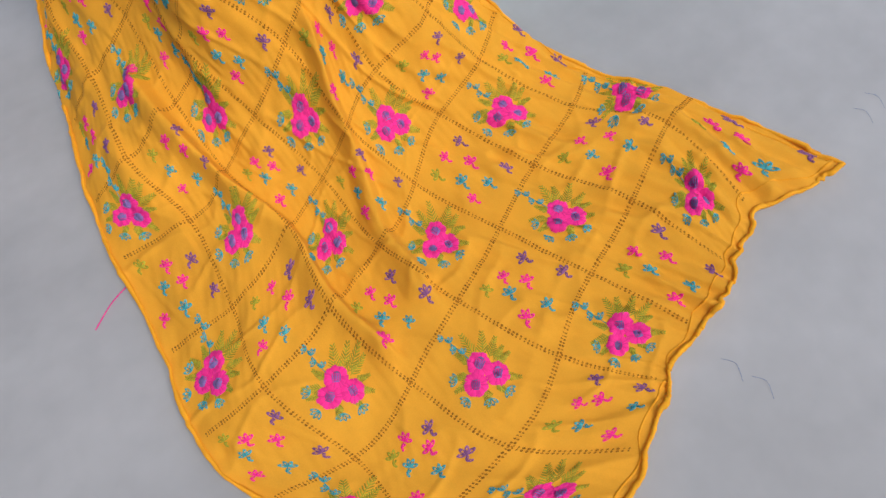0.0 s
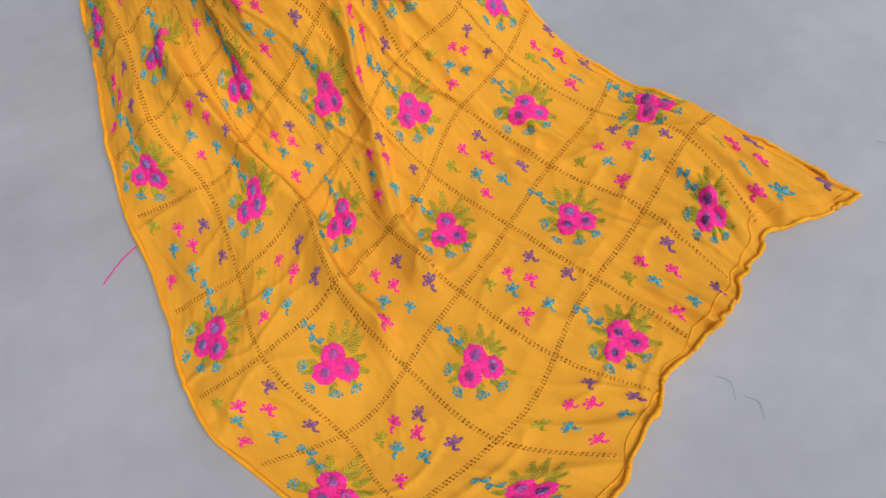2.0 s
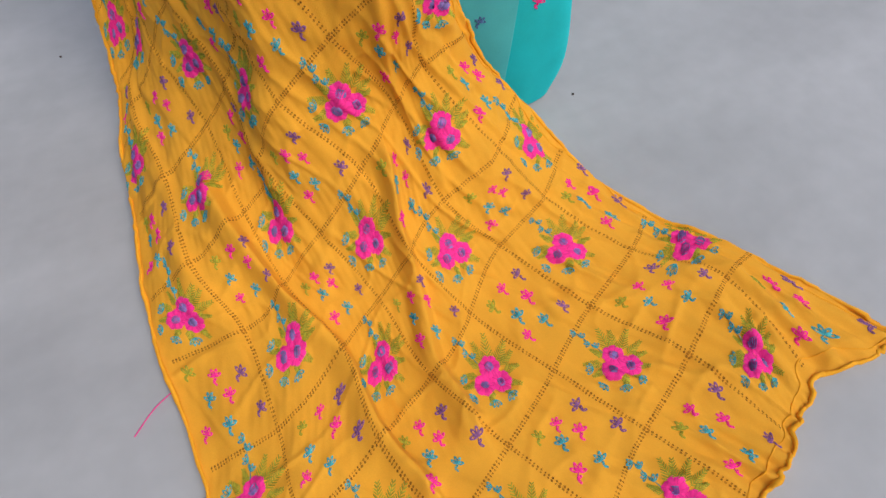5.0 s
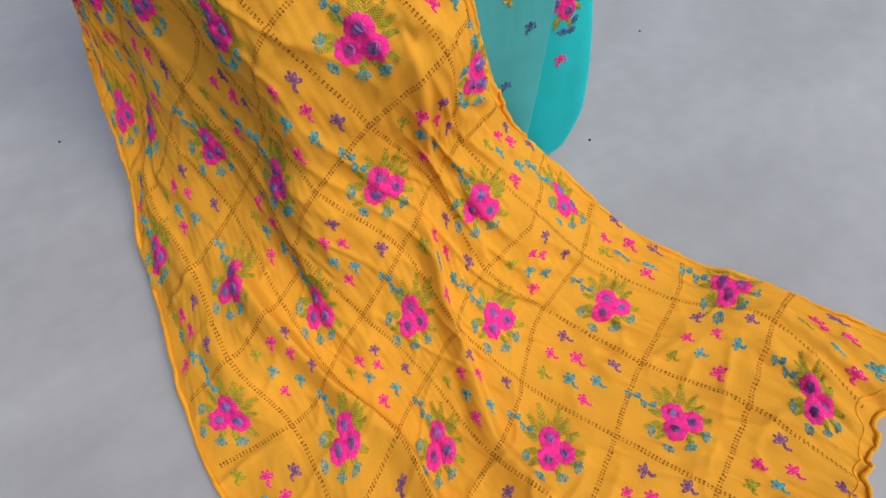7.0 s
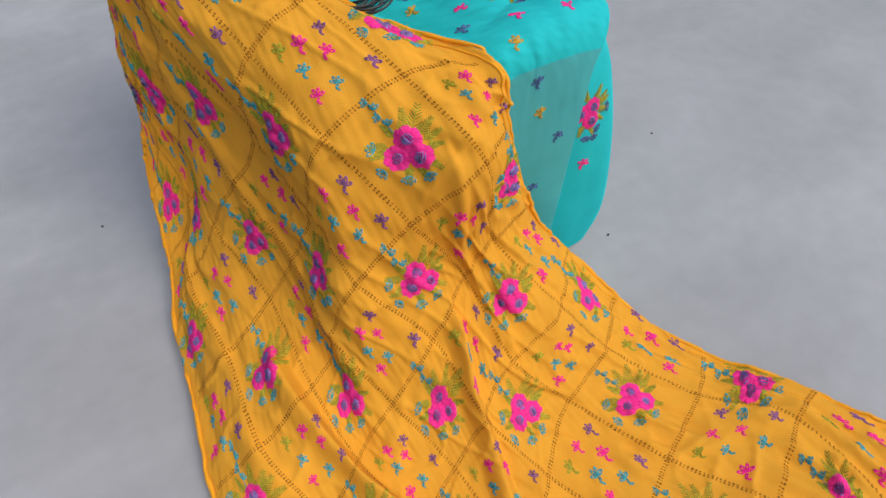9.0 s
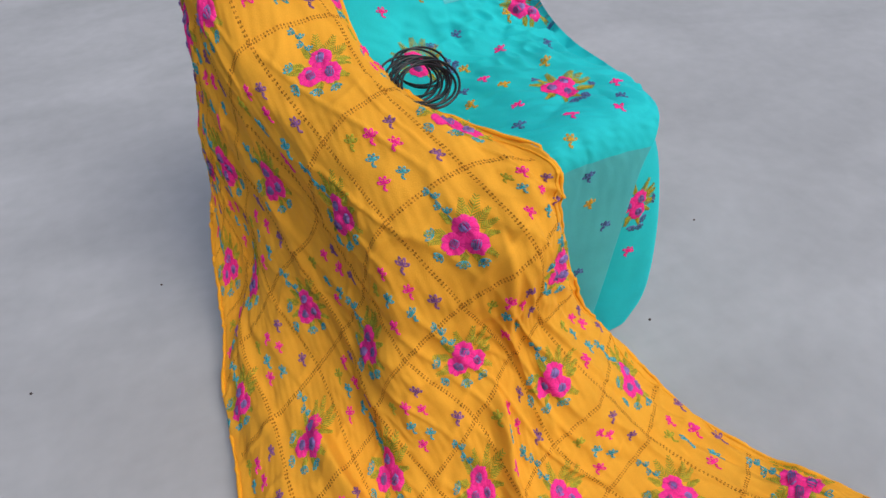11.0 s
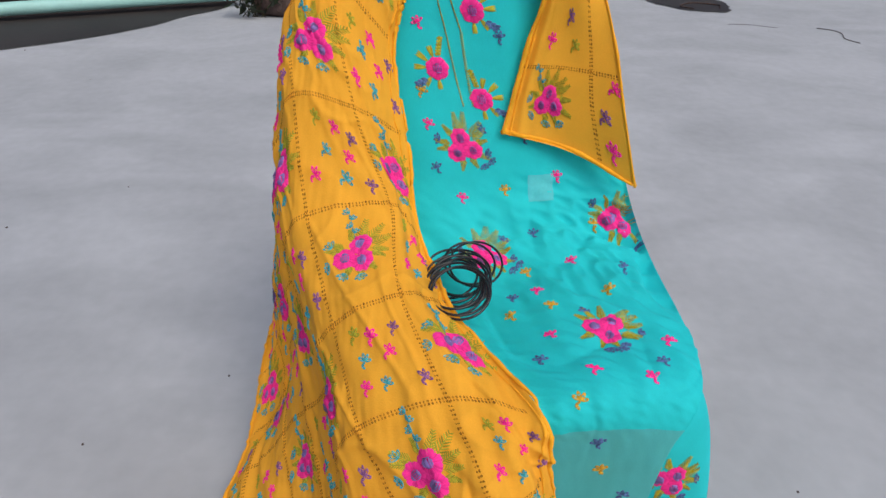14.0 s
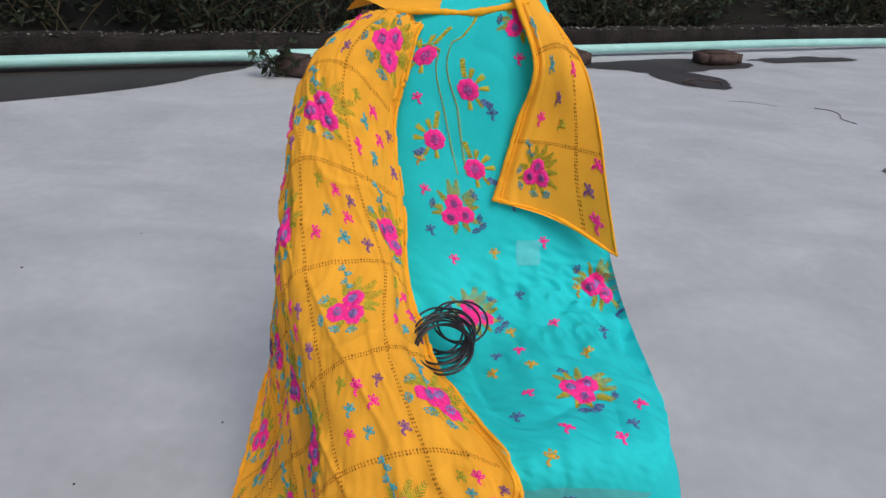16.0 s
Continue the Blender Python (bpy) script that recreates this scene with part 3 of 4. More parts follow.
def rose(cloth, a, b, size, seed, side):
    """One rose with leaves beside the neck placket."""
    rng, pt = random.Random(seed), Patch(cloth, a, b)
    v, f = stitches(pt, turn2(disc(rng, 0, 0, 0.175, 44), 0, size, (0, 0)), 0.0026, 0.85)
    ob = mesh_ob("placket_rose", v, f, PINK, tunic, "single pink rose with mustard leaves beside the neck placket")
    leaves, buds = [], []
    for a0, ln in ((40, 0.22), (5, 0.2), (75, 0.2), (-50, 0.18), (-90, 0.16)):
        t = radians(a0 if side > 0 else 180 - a0)
        leaves += fan(0.17 * math.cos(t), 0.17 * math.sin(t), t, ln, 3, 0.35, 0.02)
    for k in range(6):
        leaves += fan(-side * 0.04 - side * 0.012 * k, 0.2 + 0.05 * k, radians(90), 0.06, 3, 1.8, 0.02)
    for q in range(3):
        buds += fan(side * (0.2 + 0.06 * q), -0.16 - 0.03 * q, radians(-60 * side + 90 - 90 * side), 0.08, 4, 2.0, 0.02)
    for nm, seg, m, hh in (("rose_centre", knot(rng, 0, 0, 0.07), VIOLET, 0.0048), ("leaf_spray", leaves, GREEN, 0.0015), ("blossom_sprig", buds, NAVY, 0.0018)):
        v, f = stitches(pt, turn2(seg, 0, size, (0, 0)), hh)
        mesh_ob(nm, v, f, m, ob)


for k, (x, z, side) in enumerate(((-0.059, 0.697, 1), (-0.100, 0.625, -1), (-0.040, 0.584, 1), (-0.117, 0.738, -1))):
    a, b = nearest(TUNIC, x, 0.15, z, -1, 1, 0, 7)
    rose(TUNIC, a, b, 0.080, k, side)


def sew_line(name, pts, m, width, hh=0.002, step=0.5):
    """A band of slanting stitches along a line on the tunic front, x and z."""
    ab = [nearest(TUNIC, x, 0.15, z, -1, 1, 0, 7) for x, z in pts]
    seg = []
    for (a0, b0), (a1, b1) in zip(ab, ab[1:]):
        n = max(6, int(110 * (abs(b1 - b0) + 4 * abs(a1 - a0)) / 4))
        for k in range(n):
            a, b = a0 + (a1 - a0) * k / n, b0 + (b1 - b0) * k / n
            ea, eb = (a1 - a0) / n, (b1 - b0) / n
            seg.append((a - width * 0.5, b + 0.02, a + ea + width * 0.5, b + eb * 1.3 - 0.02, max(abs(eb) * 0.55, 0.012)))
    s = np.array(seg)
    v, f = stitches(TUNIC, s, -hh)
    return mesh_ob(name, v, f, m, tunic, "olive chain-stitched edging of the neck opening")


sew_line("neck_edging", [(-0.098, 0.746), (-0.086, 0.66), (-0.064, 0.574)], GREEN, 0.010)
sew_line("neck_edging", [(-0.083, 0.757), (-0.071, 0.67), (-0.048, 0.574)], GREEN, 0.010)
sew_line("neck_edging", [(-0.083, 0.757), (-0.067, 0.765), (-0.054, 0.785), (-0.05, 0.80)], GREEN, 0.010)
sew_line("neck_edging", [(-0.125, 0.752), (-0.112, 0.754), (-0.098, 0.746)], GREEN, 0.010)

for m, word, rows in (
    (PINK, "small pink flower", ((0.012, 0.155, 0.735), (0.064, 0.115, 0.484), (-0.062, 0.092, 0.462), (0.077, 0.013, 0.427), (0.022, -0.04, 0.41), (0.022, -0.13, 0.415), (0.141, -0.153, 0.437), (0.106, -0.205, 0.429), (0.052, -0.195, 0.424), (-0.125, 0.14, 0.68), (-0.11, 0.13, 0.56))),
    (GOLD, "small mustard flower", ((-0.003, 0.106, 0.468), (0.115, 0.07, 0.44), (0.105, -0.057, 0.427), (0.012, 0.003, 0.407), (0.035, -0.075, 0.41), (-0.022, -0.08, 0.41), (0.03, -0.226, 0.424), (0.062, -0.236, 0.327), (-0.12, 0.13, 0.60), (0.04, 0.15, 0.68))),
    (NAVY, "small slate-blue flower", ((0.032, 0.065, 0.428), (-0.019, 0.155, 0.663), (0.02, 0.125, 0.54), (0.141, -0.006, 0.439), (-0.01, -0.035, 0.408), (0.125, -0.19, 0.43), (0.0, -0.16, 0.418), (0.052, -0.242, 0.374), (0.094, -0.238, 0.285), (-0.1, 0.1, 0.5), (0.07, -0.235, 0.2))),
):
    for k, (x, y, z) in enumerate(rows):
        a, b = nearest(TUNIC, x, y, z, -1, 1, 0, 16)
        v, f = stitches(Patch(TUNIC, a, b), turn2(flower(random.Random(k), 0, 0, radians(90 + 25 * math.sin(k * 3)), 1.3), 0, 0.085, (0, 0)), 0.0018)
        mesh_ob("embroidered_sprig", v, f, m, tunic, word)
for x, y, z, m in ((0.160, -0.222, 0.201, PINK), (0.137, -0.217, 0.395, GOLD), (0.12, -0.22, 0.17, GOLD)):
    a, b = nearest(SIDE, x, y, z, 0, 4, 0, 5)
    v, f = stitches(Patch(SIDE, a, b), turn2(flower(random.Random(int(z * 99)), 0, 0, 1.2, 1.3), 0, 0.1, (0, 0)), 0.0018)
    mesh_ob("embroidered_sprig", v, f, m, tunic)

# pale square of backing showing through the tunic
a, b = nearest(TUNIC, 0.042, 0.10, 0.475, -1, 1, 0, 8)
pt = Patch(TUNIC, a, b)
xx, yy = np.meshgrid(np.linspace(-0.016, 0.018, 8), np.linspace(-0.018, 0.018, 8))
mesh_ob("backing_square", pt.lift((xx + 0.2 * yy).ravel(), yy.ravel(), np.full(64, 0.0012)), grid_faces(8, 8), BACKING, tunic, "pale square of backing showing through the cloth")

# ---------------------------------------------------------------- yellow scarf
GUIDE_U, GUIDE = [], []


def guide(u, *points):
    """A line along the scarf, u cells from its left edge, one point for each cell of its length from the end hem."""
    GUIDE_U.append(u)
    GUIDE.append(points)


guide(0.0, (-0.206, -0.990, 0.008), (-0.301, -0.873, 0.008), (-0.375, -0.760, 0.006), (-0.413, -0.674, 0.006), (-0.410, -0.567, 0.006), (-0.433, -0.424, 0.006), (-0.432, -0.340, 0.014), (-0.422, -0.210, 0.020), (-0.411, -0.092, 0.029), (-0.392, 0.000, 0.060), (-0.376, 0.057, 0.134), (-0.348, 0.087, 0.225), (-0.314, 0.121, 0.345), (-0.270, 0.234, 0.473))
guide(1.2, (-0.077, -0.950, 0.008), (-0.218, -0.858, 0.008), (-0.253, -0.764, 0.006), (-0.304, -0.655, 0.033), (-0.304, -0.551, 0.028), (-0.309, -0.425, 0.026), (-0.340, -0.329, 0.060), (-0.340, -0.200, 0.080), (-0.356, -0.074, 0.106), (-0.321, 0.020, 0.152), (-0.333, 0.068, 0.231), (-0.329, 0.090, 0.317), (-0.299, 0.129, 0.451), (-0.260, 0.235, 0.552))
guide(2.4, (0.024, -0.889, 0.010), (-0.085, -0.819, 0.007), (-0.153, -0.707, 0.014), (-0.194, -0.596, 0.006), (-0.201, -0.473, 0.006), (-0.241, -0.380, 0.044), (-0.252, -0.290, 0.091), (-0.258, -0.177, 0.138), (-0.289, -0.070, 0.192), (-0.302, 0.020, 0.260), (-0.327, 0.067, 0.329), (-0.318, 0.094, 0.418), (-0.283, 0.147, 0.549), (-0.244, 0.253, 0.601))
guide(3.6, (0.085, -0.846, 0.006), (0.015, -0.742, 0.006), (-0.043, -0.642, 0.006), (-0.096, -0.540, 0.008), (-0.130, -0.438, 0.040), (-0.160, -0.357, 0.111), (-0.214, -0.286, 0.188), (-0.217, -0.200, 0.227), (-0.241, -0.114, 0.288), (-0.286, -0.003, 0.388), (-0.300, 0.055, 0.460), (-0.290, 0.092, 0.521), (-0.257, 0.157, 0.648), (-0.217, 0.255, 0.673))
guide(4.8, (0.180, -0.809, 0.011), (0.127, -0.681, 0.006), (0.057, -0.575, 0.006), (-0.010, -0.458, 0.021), (-0.063, -0.396, 0.079), (-0.082, -0.316, 0.176), (-0.140, -0.292, 0.268), (-0.195, -0.233, 0.361), (-0.222, -0.139, 0.410), (-0.263, -0.023, 0.480), (-0.271, 0.052, 0.595), (-0.275, 0.116, 0.677), (-0.221, 0.162, 0.734), (-0.178, 0.275, 0.699))
guide(6.0, (0.259, -0.765, 0.006), (0.243, -0.607, 0.024), (0.160, -0.522, 0.016), (0.081, -0.422, 0.057), (0.038, -0.370, 0.114), (-0.037, -0.316, 0.233), (-0.053, -0.315, 0.352), (-0.095, -0.234, 0.414), (-0.141, -0.136, 0.462), (-0.156, -0.015, 0.498), (-0.195, 0.036, 0.595), (-0.213, 0.106, 0.709), (-0.159, 0.163, 0.770), (-0.144, 0.277, 0.710))
guide(7.0, (0.393, -0.758, 0.013), (0.297, -0.590, 0.015), (0.216, -0.476, 0.011), (0.147, -0.351, 0.053), (0.103, -0.278, 0.110), (0.034, -0.278, 0.228), (0.001, -0.269, 0.355), (-0.012, -0.252, 0.416), (-0.081, -0.097, 0.416), (-0.115, -0.008, 0.437), (-0.139, 0.067, 0.544), (-0.149, 0.113, 0.639), (-0.123, 0.160, 0.746), (-0.118, 0.271, 0.716))


def ridge(a, b, pts, height, width):
    """A soft fold along a line of cloth coordinates, steeper on one side."""
    out = np.zeros_like(a)
    for (a0, b0), (a1, b1) in zip(pts, pts[1:]):
        d = np.array([a1 - a0, b1 - b0])
        ln = np.hypot(*d)
        t = np.clip(((a - a0) * d[0] + (b - b0) * d[1]) / ln**2, 0, 1)
        s = ((a - a0) * d[1] - (b - b0) * d[0]) / ln
        r = np.hypot(a - a0 - t * d[0], b - b0 - t * d[1])
        out = np.maximum(out, height * np.exp(-((r / (width * np.where(s > 0, 0.6, 1.4))) ** 2)))
    return out


def scarf_detail(a, b):
    w = ridge(a, b, ((2.15, 2.4), (2.0, 4.0), (1.8, 5.4), (1.7, 6.4)), 0.024, 0.14)
    w = np.maximum(w, ridge(a, b, ((3.0, 2.4), (3.2, 3.1), (3.95, 4.0), (4.4, 4.8)), 0.022, 0.14))
    w = np.maximum(w, ridge(a, b, ((2.75, 4.8), (3.0, 6.0), (2.95, 7.4), (3.3, 9.0), (3.5, 11)), 0.006, 0.17))
    w = np.maximum(w, ridge(a, b, ((5.15, 4.2), (5.3, 5.2), (5.75, 6.2)), 0.007, 0.10))
    w = np.maximum(w, ridge(a, b, ((0.9, 5.0), (0.95, 7.0), (1.0, 9.0)), 0.008, 0.2))
    edge = np.clip((a - 5.3) / 1.7, 0, 1)
    w += (0.0034 - 0.0022 * np.clip((b - 7) / 3, 0, 1)) * edge * np.sin(a * 14 + 1.8 * np.sin(b * 1.3) + 0.9 * np.sin(b * 3.1 + a) + 0.5 * b)
    w += 0.0022 * np.clip(1 - a / 0.9, 0, 1) * np.sin(a * 12 + 2 * np.sin(b * 1.1) + b * 0.8)
    w += 0.0035 * ripple(a * 2.6 + b * 0.9, b * 1.2, 4, 3) + 0.0013 * ripple(a * 6 - b * 2.4, b * 3.6 + a, 17, 4, 0.7)
    flat = np.clip((3.6 - b) / 2, 0, 1) * np.clip((a - 2.2) / 2, 0, 1)
    w += 0.0038 * flat * np.sin(a * 21 + 2.2 * np.sin(b * 2.1 + a) + 1.3 * b) * (0.6 + 0.4 * np.sin(b * 5 + a * 3))
    crease = (a > 2.2) & (b > 0.9)
    w += np.where(crease, 0.0015 * np.exp(-(((b - 1.15 - 0.02 * a) / 0.05) ** 2)), 0)
    # sharp creases, mostly running along the scarf
    fold = np.clip(1 - 2.6 * np.abs(ripple(a * 7 + b * 1.1, b * 1.7, 23, 2)), 0, 1) ** 1.5
    w += 0.0044 * fold * (0.35 + 0.65 * np.clip((a - 1.5) / 3, 0, 1)) * np.clip(1.3 - b / 14, 0.4, 1)
    cross = np.clip(1 - 3.2 * np.abs(ripple(a * 2.1 - b * 0.6, b * 5.5, 29, 2)), 0, 1) ** 1.5
    w += 0.0026 * cross
    return w


def uneven(a, b):
    """Hand-rolled edges: they wander in and out."""
    left, right, end = np.clip(1 - a / 0.7, 0, 1), np.clip(1 - (7 - a) / 0.7, 0, 1), np.clip(1 - b / 0.7, 0, 1)
    a2 = a + left * 0.06 * (0.4 + ripple(b * 3.4, 0 * b, 41, 2)) - right * 0.05 * (0.4 + ripple(b * 3.1, 0 * b + 2, 43, 2))
    return a2, b + end * 0.075 * (0.3 + ripple(a * 3.3, 0 * a, 47, 3))


SCARF = Cloth(GUIDE_U, range(14), np.array(GUIDE).transpose(1, 0, 2), scarf_detail, warp=uneven)
scarf = tagged(new("scarf"), "golden yellow embroidered cotton scarf trailing from the chair onto the floor", "scarf")
v, f = SCARF.sheet(0, 7, 0, 13, 280, 520)
mesh_ob("cloth", v, f, YELLOW, scarf)


def hem(cloth, pts, r, lift):
    p = np.asarray(pts, float)
    q = cloth.lift(p[:, 0], p[:, 1], np.full(len(p), lift))
    q[:, 2] = np.maximum(q[:, 2], 0.004)
    k = np.arange(len(p))
    v, f = tube(q, r * (1 + 0.16 * np.sin(k * 0.31) + 0.18 * np.sin(k * 0.13 + 1) + 0.08 * np.sin(k * 1.1)), 8)
    mesh_ob("rolled_hem", v, f, HEM, scarf, "rolled hand-stitched edge")


n = 400
hem(SCARF, np.stack([np.full(n, 0.015), np.linspace(0, 12.9, n)], 1), 0.0024, 0.0012)
hem(SCARF, np.stack([np.full(n, 6.985), np.linspace(0, 12.9, n)], 1), 0.0024, 0.0012)
hem(SCARF, np.stack([6.86 + 0.05 * ripple(np.linspace(0, 40, n), np.zeros(n), 6), np.linspace(0.1, 12.9, n)], 1), 0.0011, 0.0003)
hem(SCARF, np.stack([np.linspace(0, 7, n), np.full(n, 0.02)], 1), 0.0027, 0.0018)
hem(SCARF, np.stack([np.linspace(0, 7, n), np.full(n, 0.10) + 0.06 * ripple(np.linspace(0, 30, n), np.zeros(n), 5)], 1), 0.0009, 0.0002)

for k in range(1, 7):
    seg = ladder(SCARF, [(k, 0.1), (k, 12.9)], 0.038, 0.0118, k)
    v, f = stitches(SCARF, seg, 0.0007)
    mesh_ob("drawn_thread_line", v, f, BROWN, scarf)
for k in range(1, 13):
    seg = ladder(SCARF, [(0.1, k), (6.9, k)], 0.038, 0.0118, 20 + k)
    v, f = stitches(SCARF, seg, 0.0007)
    mesh_ob("drawn_thread_line", v, f, BROWN, scarf)

SCATTER = ((0.30, 0.17, PURPLE), (0.01, 0.23, PINK), (0.13, 0.0, PINK), (0.33, -0.27, PURPLE), (-0.17, 0.05, BLUE), (-0.01, -0.23, BLUE), (-0.28, -0.18, PINK), (-0.24, 0.28, GREEN))
for i in range(7):
    for j in range(13):
        if (i + j) % 2:
            bouquet(Patch(SCARF, i + 0.5, j + 0.5, -1.0), scarf, (0, 0), -0.65 + 0.06 * max(0, j - 5), 0.108, 100 * i + j, GREEN, BLUE, "pink roses with violet centres, olive fern leaves and sky-blue sprigs")
        else:
            rng = random.Random(31 * i + j)
            sprigs(SCARF, scarf, [(i + 0.5 + a + rng.uniform(-0.05, 0.05), j + 0.5 + b + rng.uniform(-0.05, 0.05), m) for a, b, m in SCATTER], 1.0, 0.0)

# the other end of the scarf, hanging over the far shoulder: rows from the shoulder to the hem
END = Cloth([0, 0.75, 1.5], [0, 0.5, 1.0, 1.7, 2.2], [
    [(-0.004, 0.172, 0.818), (0.02, 0.185, 0.815), (0.045, 0.195, 0.79)],
    [(0.026, 0.135, 0.737), (0.055, 0.142, 0.750), (0.092, 0.15, 0.735)],
    [(0.014, 0.142, 0.668), (0.065, 0.138, 0.67), (0.117, 0.12, 0.672)],
    [(-0.003, 0.132, 0.590), (0.062, 0.122, 0.595), (0.138, 0.09, 0.585)],
    [(-0.014, 0.122, 0.546), (0.074, 0.105, 0.528), (0.166, 0.075, 0.488)],
], lambda a, b: 0.004 * ripple(a * 2.5, b * 1.4, 8, 3) - 0.004 * np.clip(1 - a / 0.4, 0, 1) * np.sin(a * 26 + b), np.array((0.985, 1, 0.973)), np.array((0, -0.009, 0)))
v, f = END.sheet(0, 1.5, 0, 2.2, 70, 110)
mesh_ob("cloth_end", v, f, YELLOW, scarf)


class Flipped:
    """The same cloth with its face turned to the room."""

    def __init__(self, cloth):
        self.cloth = cloth

    def lift(self, a, b, h):
        return self.cloth.lift(a, b, -np.asarray(h))


FACE = Flipped(END)
for pts, r in (([(0.02, b) for b in np.linspace(0, 2.2, 90)], 0.0028), ([(a, 2.18) for a in np.linspace(0, 1.5, 80)], 0.0026), ([(1.48, b) for b in np.linspace(0, 2.2, 90)], 0.0016), ([(0.1, b) for b in np.linspace(0, 2.2, 90)], 0.0014)):
    hem(FACE, pts, r, 0.001)
for line in ([(0, 0.42), (1.5, 0.45)], [(0, 1.32), (1.5, 1.38)], [(1.08, 0.0), (1.12, 2.2)]):
    v, f = stitches(FACE, ladder(FACE, line, 0.038, 0.0118, 7), 0.0007)
    mesh_ob("drawn_thread_line", v, f, BROWN, scarf)


class Upside:
    """Cloth coordinates with b counted upwards."""

    def __init__(self, cloth, top):
        self.cloth, self.top = cloth, top

    def lift(self, a, b, h):
        return self.cloth.lift(a, self.top - np.asarray(b), -np.asarray(h))


UP = Upside(END, 2.2)
bouquet(UP, scarf, (0.56, 0.45), 0.0, 0.85, 77, GREEN, BLUE, "pink roses with violet centres, olive fern leaves and sky-blue sprigs")
sprigs(UP, scarf, ((0.75, 1.35, PURPLE), (0.45, 1.15, PINK), (0.85, 1.1, GREEN), (0.55, 1.62, BLUE), (1.1, 1.6, PINK), (1.25, 0.42, PURPLE), (1.3, 0.18, PINK), (1.4, 0.7, PINK), (0.3, 1.95, BLUE)), 1.0, 0.0)

# the part behind the neck that joins the two
NECK = Cloth([0, 1, 2, 3], [0, 1, 2], [
    [(-0.23, 0.225, 0.78), (-0.10, 0.235, 0.815), (-0.03, 0.235, 0.815), (0.05, 0.235, 0.80)],
    [(-0.205, 0.19, 0.800), (-0.10, 0.20, 0.822), (-0.03, 0.20, 0.822), (0.04, 0.20, 0.818)],
    [(-0.165, 0.170, 0.790), (-0.095, 0.172, 0.790), (-0.05, 0.172, 0.792), (0.015, 0.175, 0.808)],
], None, np.array((0.985, 1, 0.973)), np.array((0, -0.009, 0)))
v, f = NECK.sheet(0, 3, 0, 2, 60, 30)
mesh_ob("neck_fold", v, f, YELLOW, scarf)
hem(NECK, [(a, 1.97) for a in np.linspace(0, 3, 70)], 0.004, 0.0)

# ---------------------------------------------------------------- bangles
ring_a = np.linspace(0, 2 * np.pi, 48, endpoint=False)


def bangle(x, y, z, tx, ty, r=0.0325):
    rim = np.stack([r * np.cos(ring_a), r * np.sin(ring_a), 0 * ring_a], 1)
    v, f = tube(rim, 0.0015, 8, True)
    ob = mesh_ob("bangle", v, f, BLACK, None, "thin glossy black bangle lying in a heap on the seat")
    ob.matrix_world = pose(x, y, z, tx, ty, 0)
    return tagged(ob, category="bangle", group="heap of bangles on the seat")


for k in range(11):
    c = random.Random(k)
    bangle(-0.078 + c.uniform(-0.009, 0.009), -0.041 - 0.0066 * k + c.uniform(-0.006, 0.006), 0.416 + 0.0025 * k, 22 + c.uniform(-9, 9), -6 + c.uniform(-7, 7))
bangle(-0.052, -0.020, 0.416, 22, -4)
bangle(-0.060, -0.024, 0.420, 20, 3, 0.031)


# ---------------------------------------------------------------- litter on the floor
def thread(pts, r, m, label, cat="thread"):
    p = np.array(pts, float)
    t = np.linspace(0, len(p) - 1, 30)
    q = cubic(t, range(len(p))) @ p
    v, f = tube(q, r, 5)
    ob = mesh_ob("loose_thread" if cat == "thread" else cat, v, f, m, None, label)
    return tagged(ob, category=cat)


thread([(-0.475, -0.492, 0.002), (-0.447, -0.468, 0.002), (-0.41, -0.452, 0.004)], 0.0007, PINK, "loose pink thread end on the cement beside the scarf")
thread([(2.215, 2.90, 0.004), (2.285, 2.85, 0.004), (2.290, 2.77, 0.005), (2.245, 2.67, 0.004), (2.275, 2.58, 0.004)], 0.0022, STONE, "thin dark dry twig lying on the cement", "twig")
thread([(1.66, 3.36, 0.009), (1.60, 3.44, 0.009), (1.72, 3.54, 0.009), (1.87, 3.48, 0.009), (1.84, 3.38, 0.009)], 0.0045, STONE, "curled dark twig on the wet patch", "twig")
thread([(1.72, 2.98, 0.003), (1.85, 2.97, 0.003), (1.98, 2.90, 0.003)], 0.0011, STONE, "thin dry stalk lying on the cement", "twig")
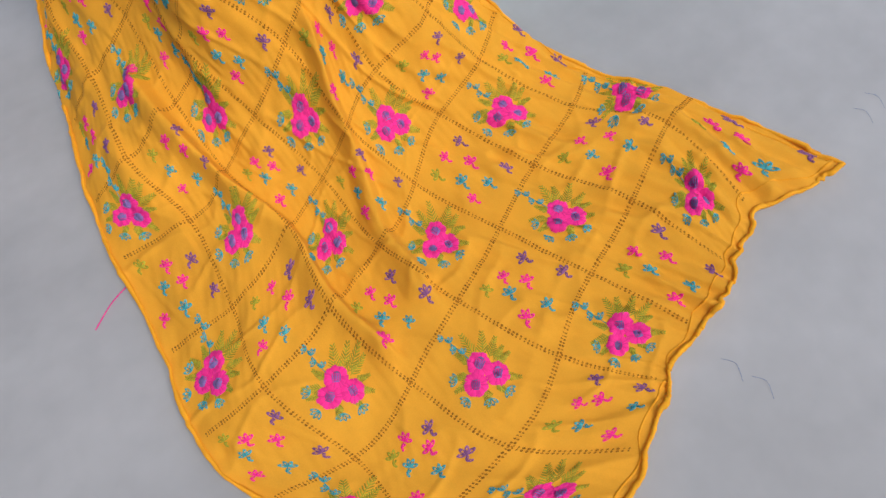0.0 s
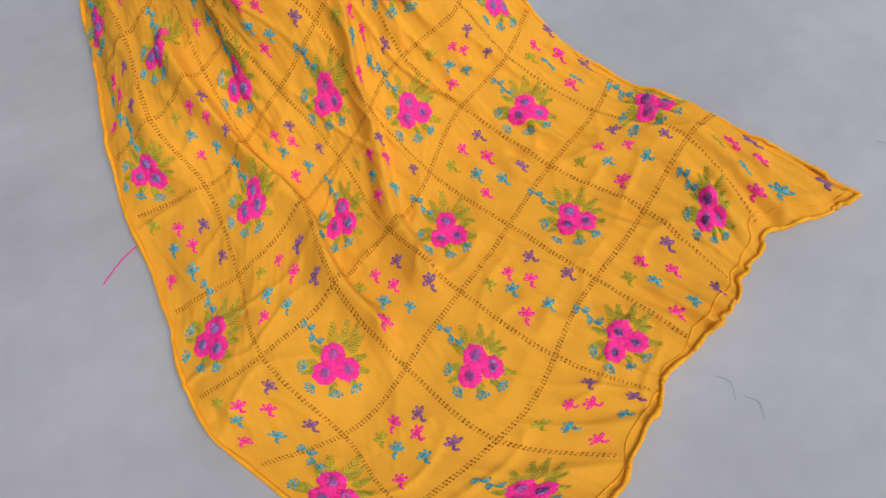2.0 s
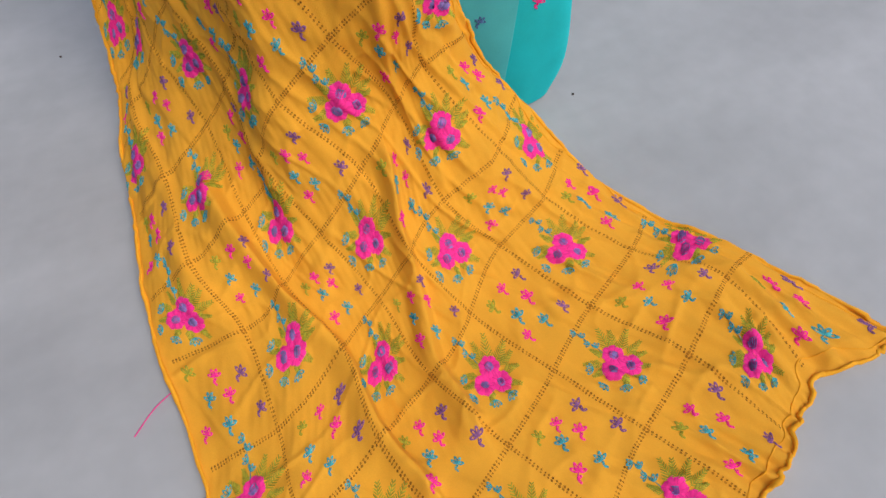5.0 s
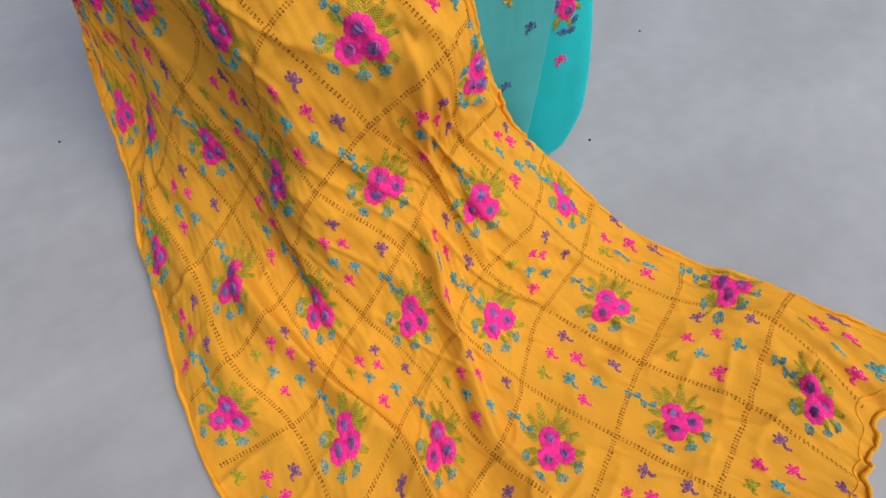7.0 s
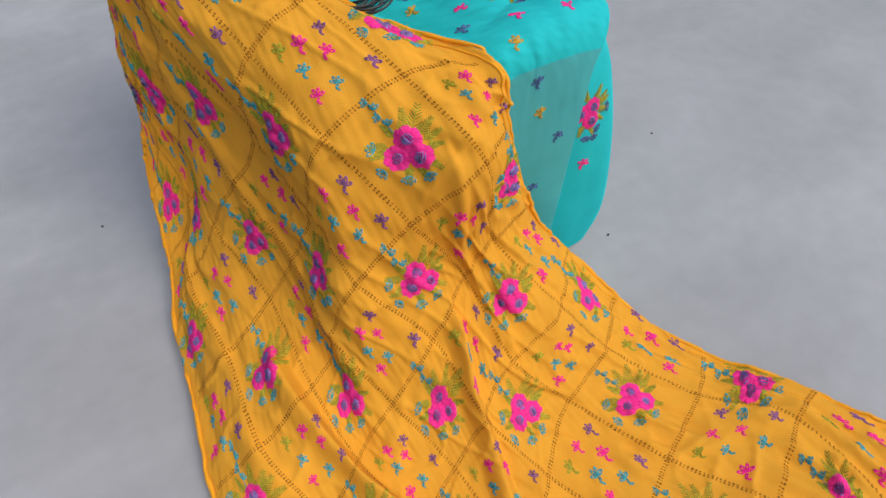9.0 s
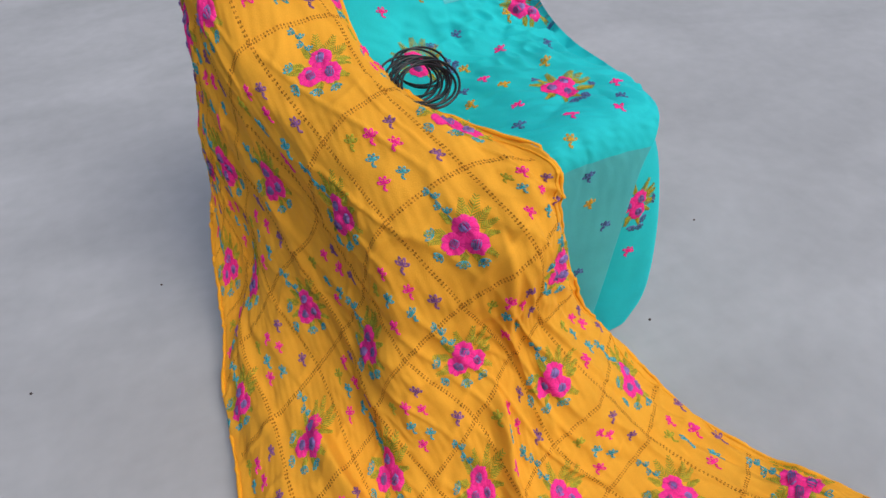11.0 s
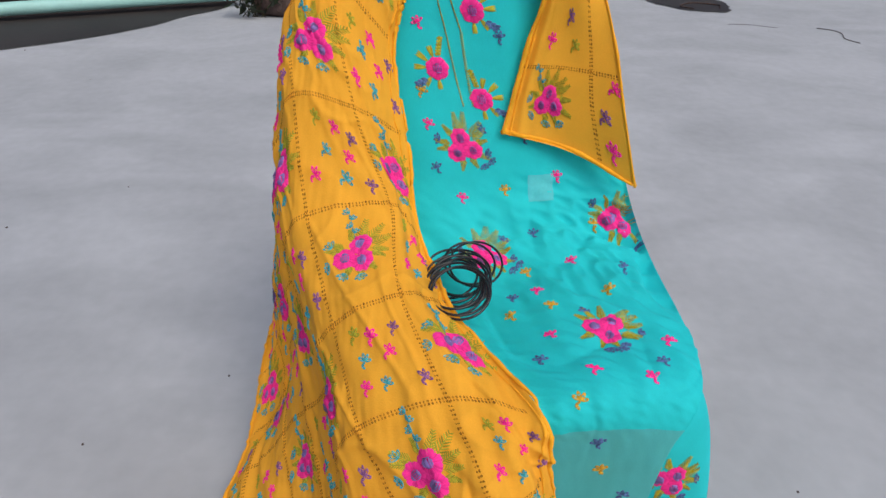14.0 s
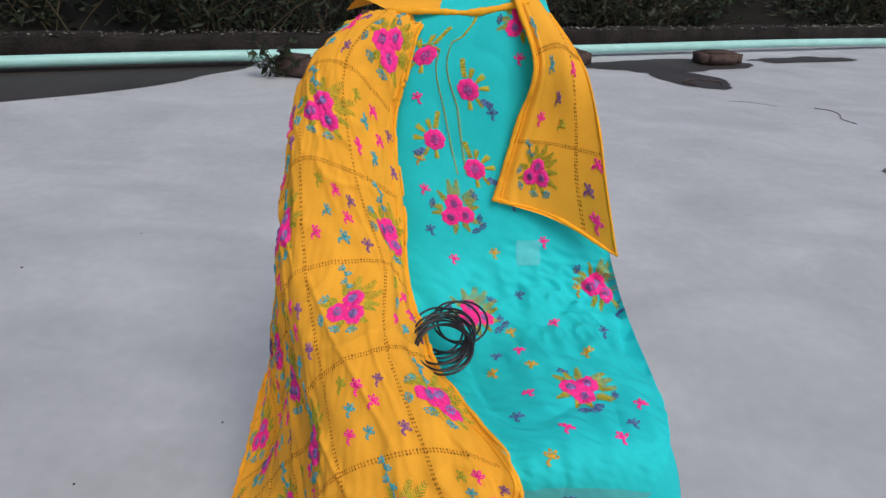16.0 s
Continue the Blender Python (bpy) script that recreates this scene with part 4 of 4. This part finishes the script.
for k, (x, y) in enumerate(((0.115, -0.87), (0.13, -0.90), (0.47, -0.70), (0.50, -0.69), (-0.36, -0.66))):
    thread([(x, y, 0.002), (x + 0.01, y - 0.012, 0.002), (x + 0.004, y - 0.03, 0.002)], 0.0002, NAVY, "short loose blue thread end on the cement")


def pebble(x, y, r, m, seed):
    bm = bmesh.new()
    bmesh.ops.create_icosphere(bm, subdivisions=2, radius=r)
    for q in bm.verts:
        q.co *= 1 + 0.35 * noise.noise(q.co / r * 1.3 + Vector((seed, seed, 0)))
        q.co.z = max(0, q.co.z * 0.6 + r * 0.3)
    me = bpy.data.meshes.new("grit")
    bm.to_mesh(me)
    bm.free()
    me.materials.append(m)
    ob = new("grit", me)
    ob.location = (x, y, 0)
    tagged(ob, "small crumb of grit on the cement floor", "grit", "grit on the floor")


for k, (x, y) in enumerate(((-0.487, 0.195), (0.245, -0.236), (-0.69, 0.043), (0.48, -0.072))):
    pebble(x, y, 0.0022, STONE, k)
rng = random.Random(4)
for k in range(12):
    pebble(rng.uniform(-2.5, 3), rng.uniform(0.4, 3.6), rng.uniform(0.002, 0.005), rng.choice((STONE, LICHEN)), k)
for k in range(5):
    pebble(1.93 + 0.05 * k, 1.81 + 0.02 * math.sin(k * 2), 0.02 - 0.002 * k, LICHEN, 50 + k)


def weed(x, y):
    base = tagged(new("weed"), "small dark weed growing beside the pipe among dry litter", "weed")
    base.location = (x, y, 0)
    rng, sv, sf, lv, lf = np.random.default_rng(2), [], [], [], []
    for b in range(9):
        a, h = rng.uniform(0, 6.28), rng.uniform(0.1, 0.26)
        t = np.linspace(0, 1, 6)[:, None]
        p = t * np.array([[0.12 * math.cos(a), 0.1 * math.sin(a), h]]) + np.array([[rng.uniform(-0.08, 0.08), 0, 0]])
        q, g = tube(p, 0.0025, 4)
        sf += [tuple(i + len(sv) for i in z) for z in g]
        sv += list(q)
        for c in p[2:]:
            for _ in range(3):
                d, e, i = rng.normal(0, 0.02, 3), rng.normal(0, 0.012, 3), len(lv)
                lv += [c, c + d + e, c + d * 1.8, c + d - e]
                lf.append((i, i + 1, i + 2, i + 3))
    mesh_ob("stem_tangle", sv, sf, DRY, base)
    mesh_ob("foliage", lv, lf, LEAF, base)


weed(-1.08, 3.05)
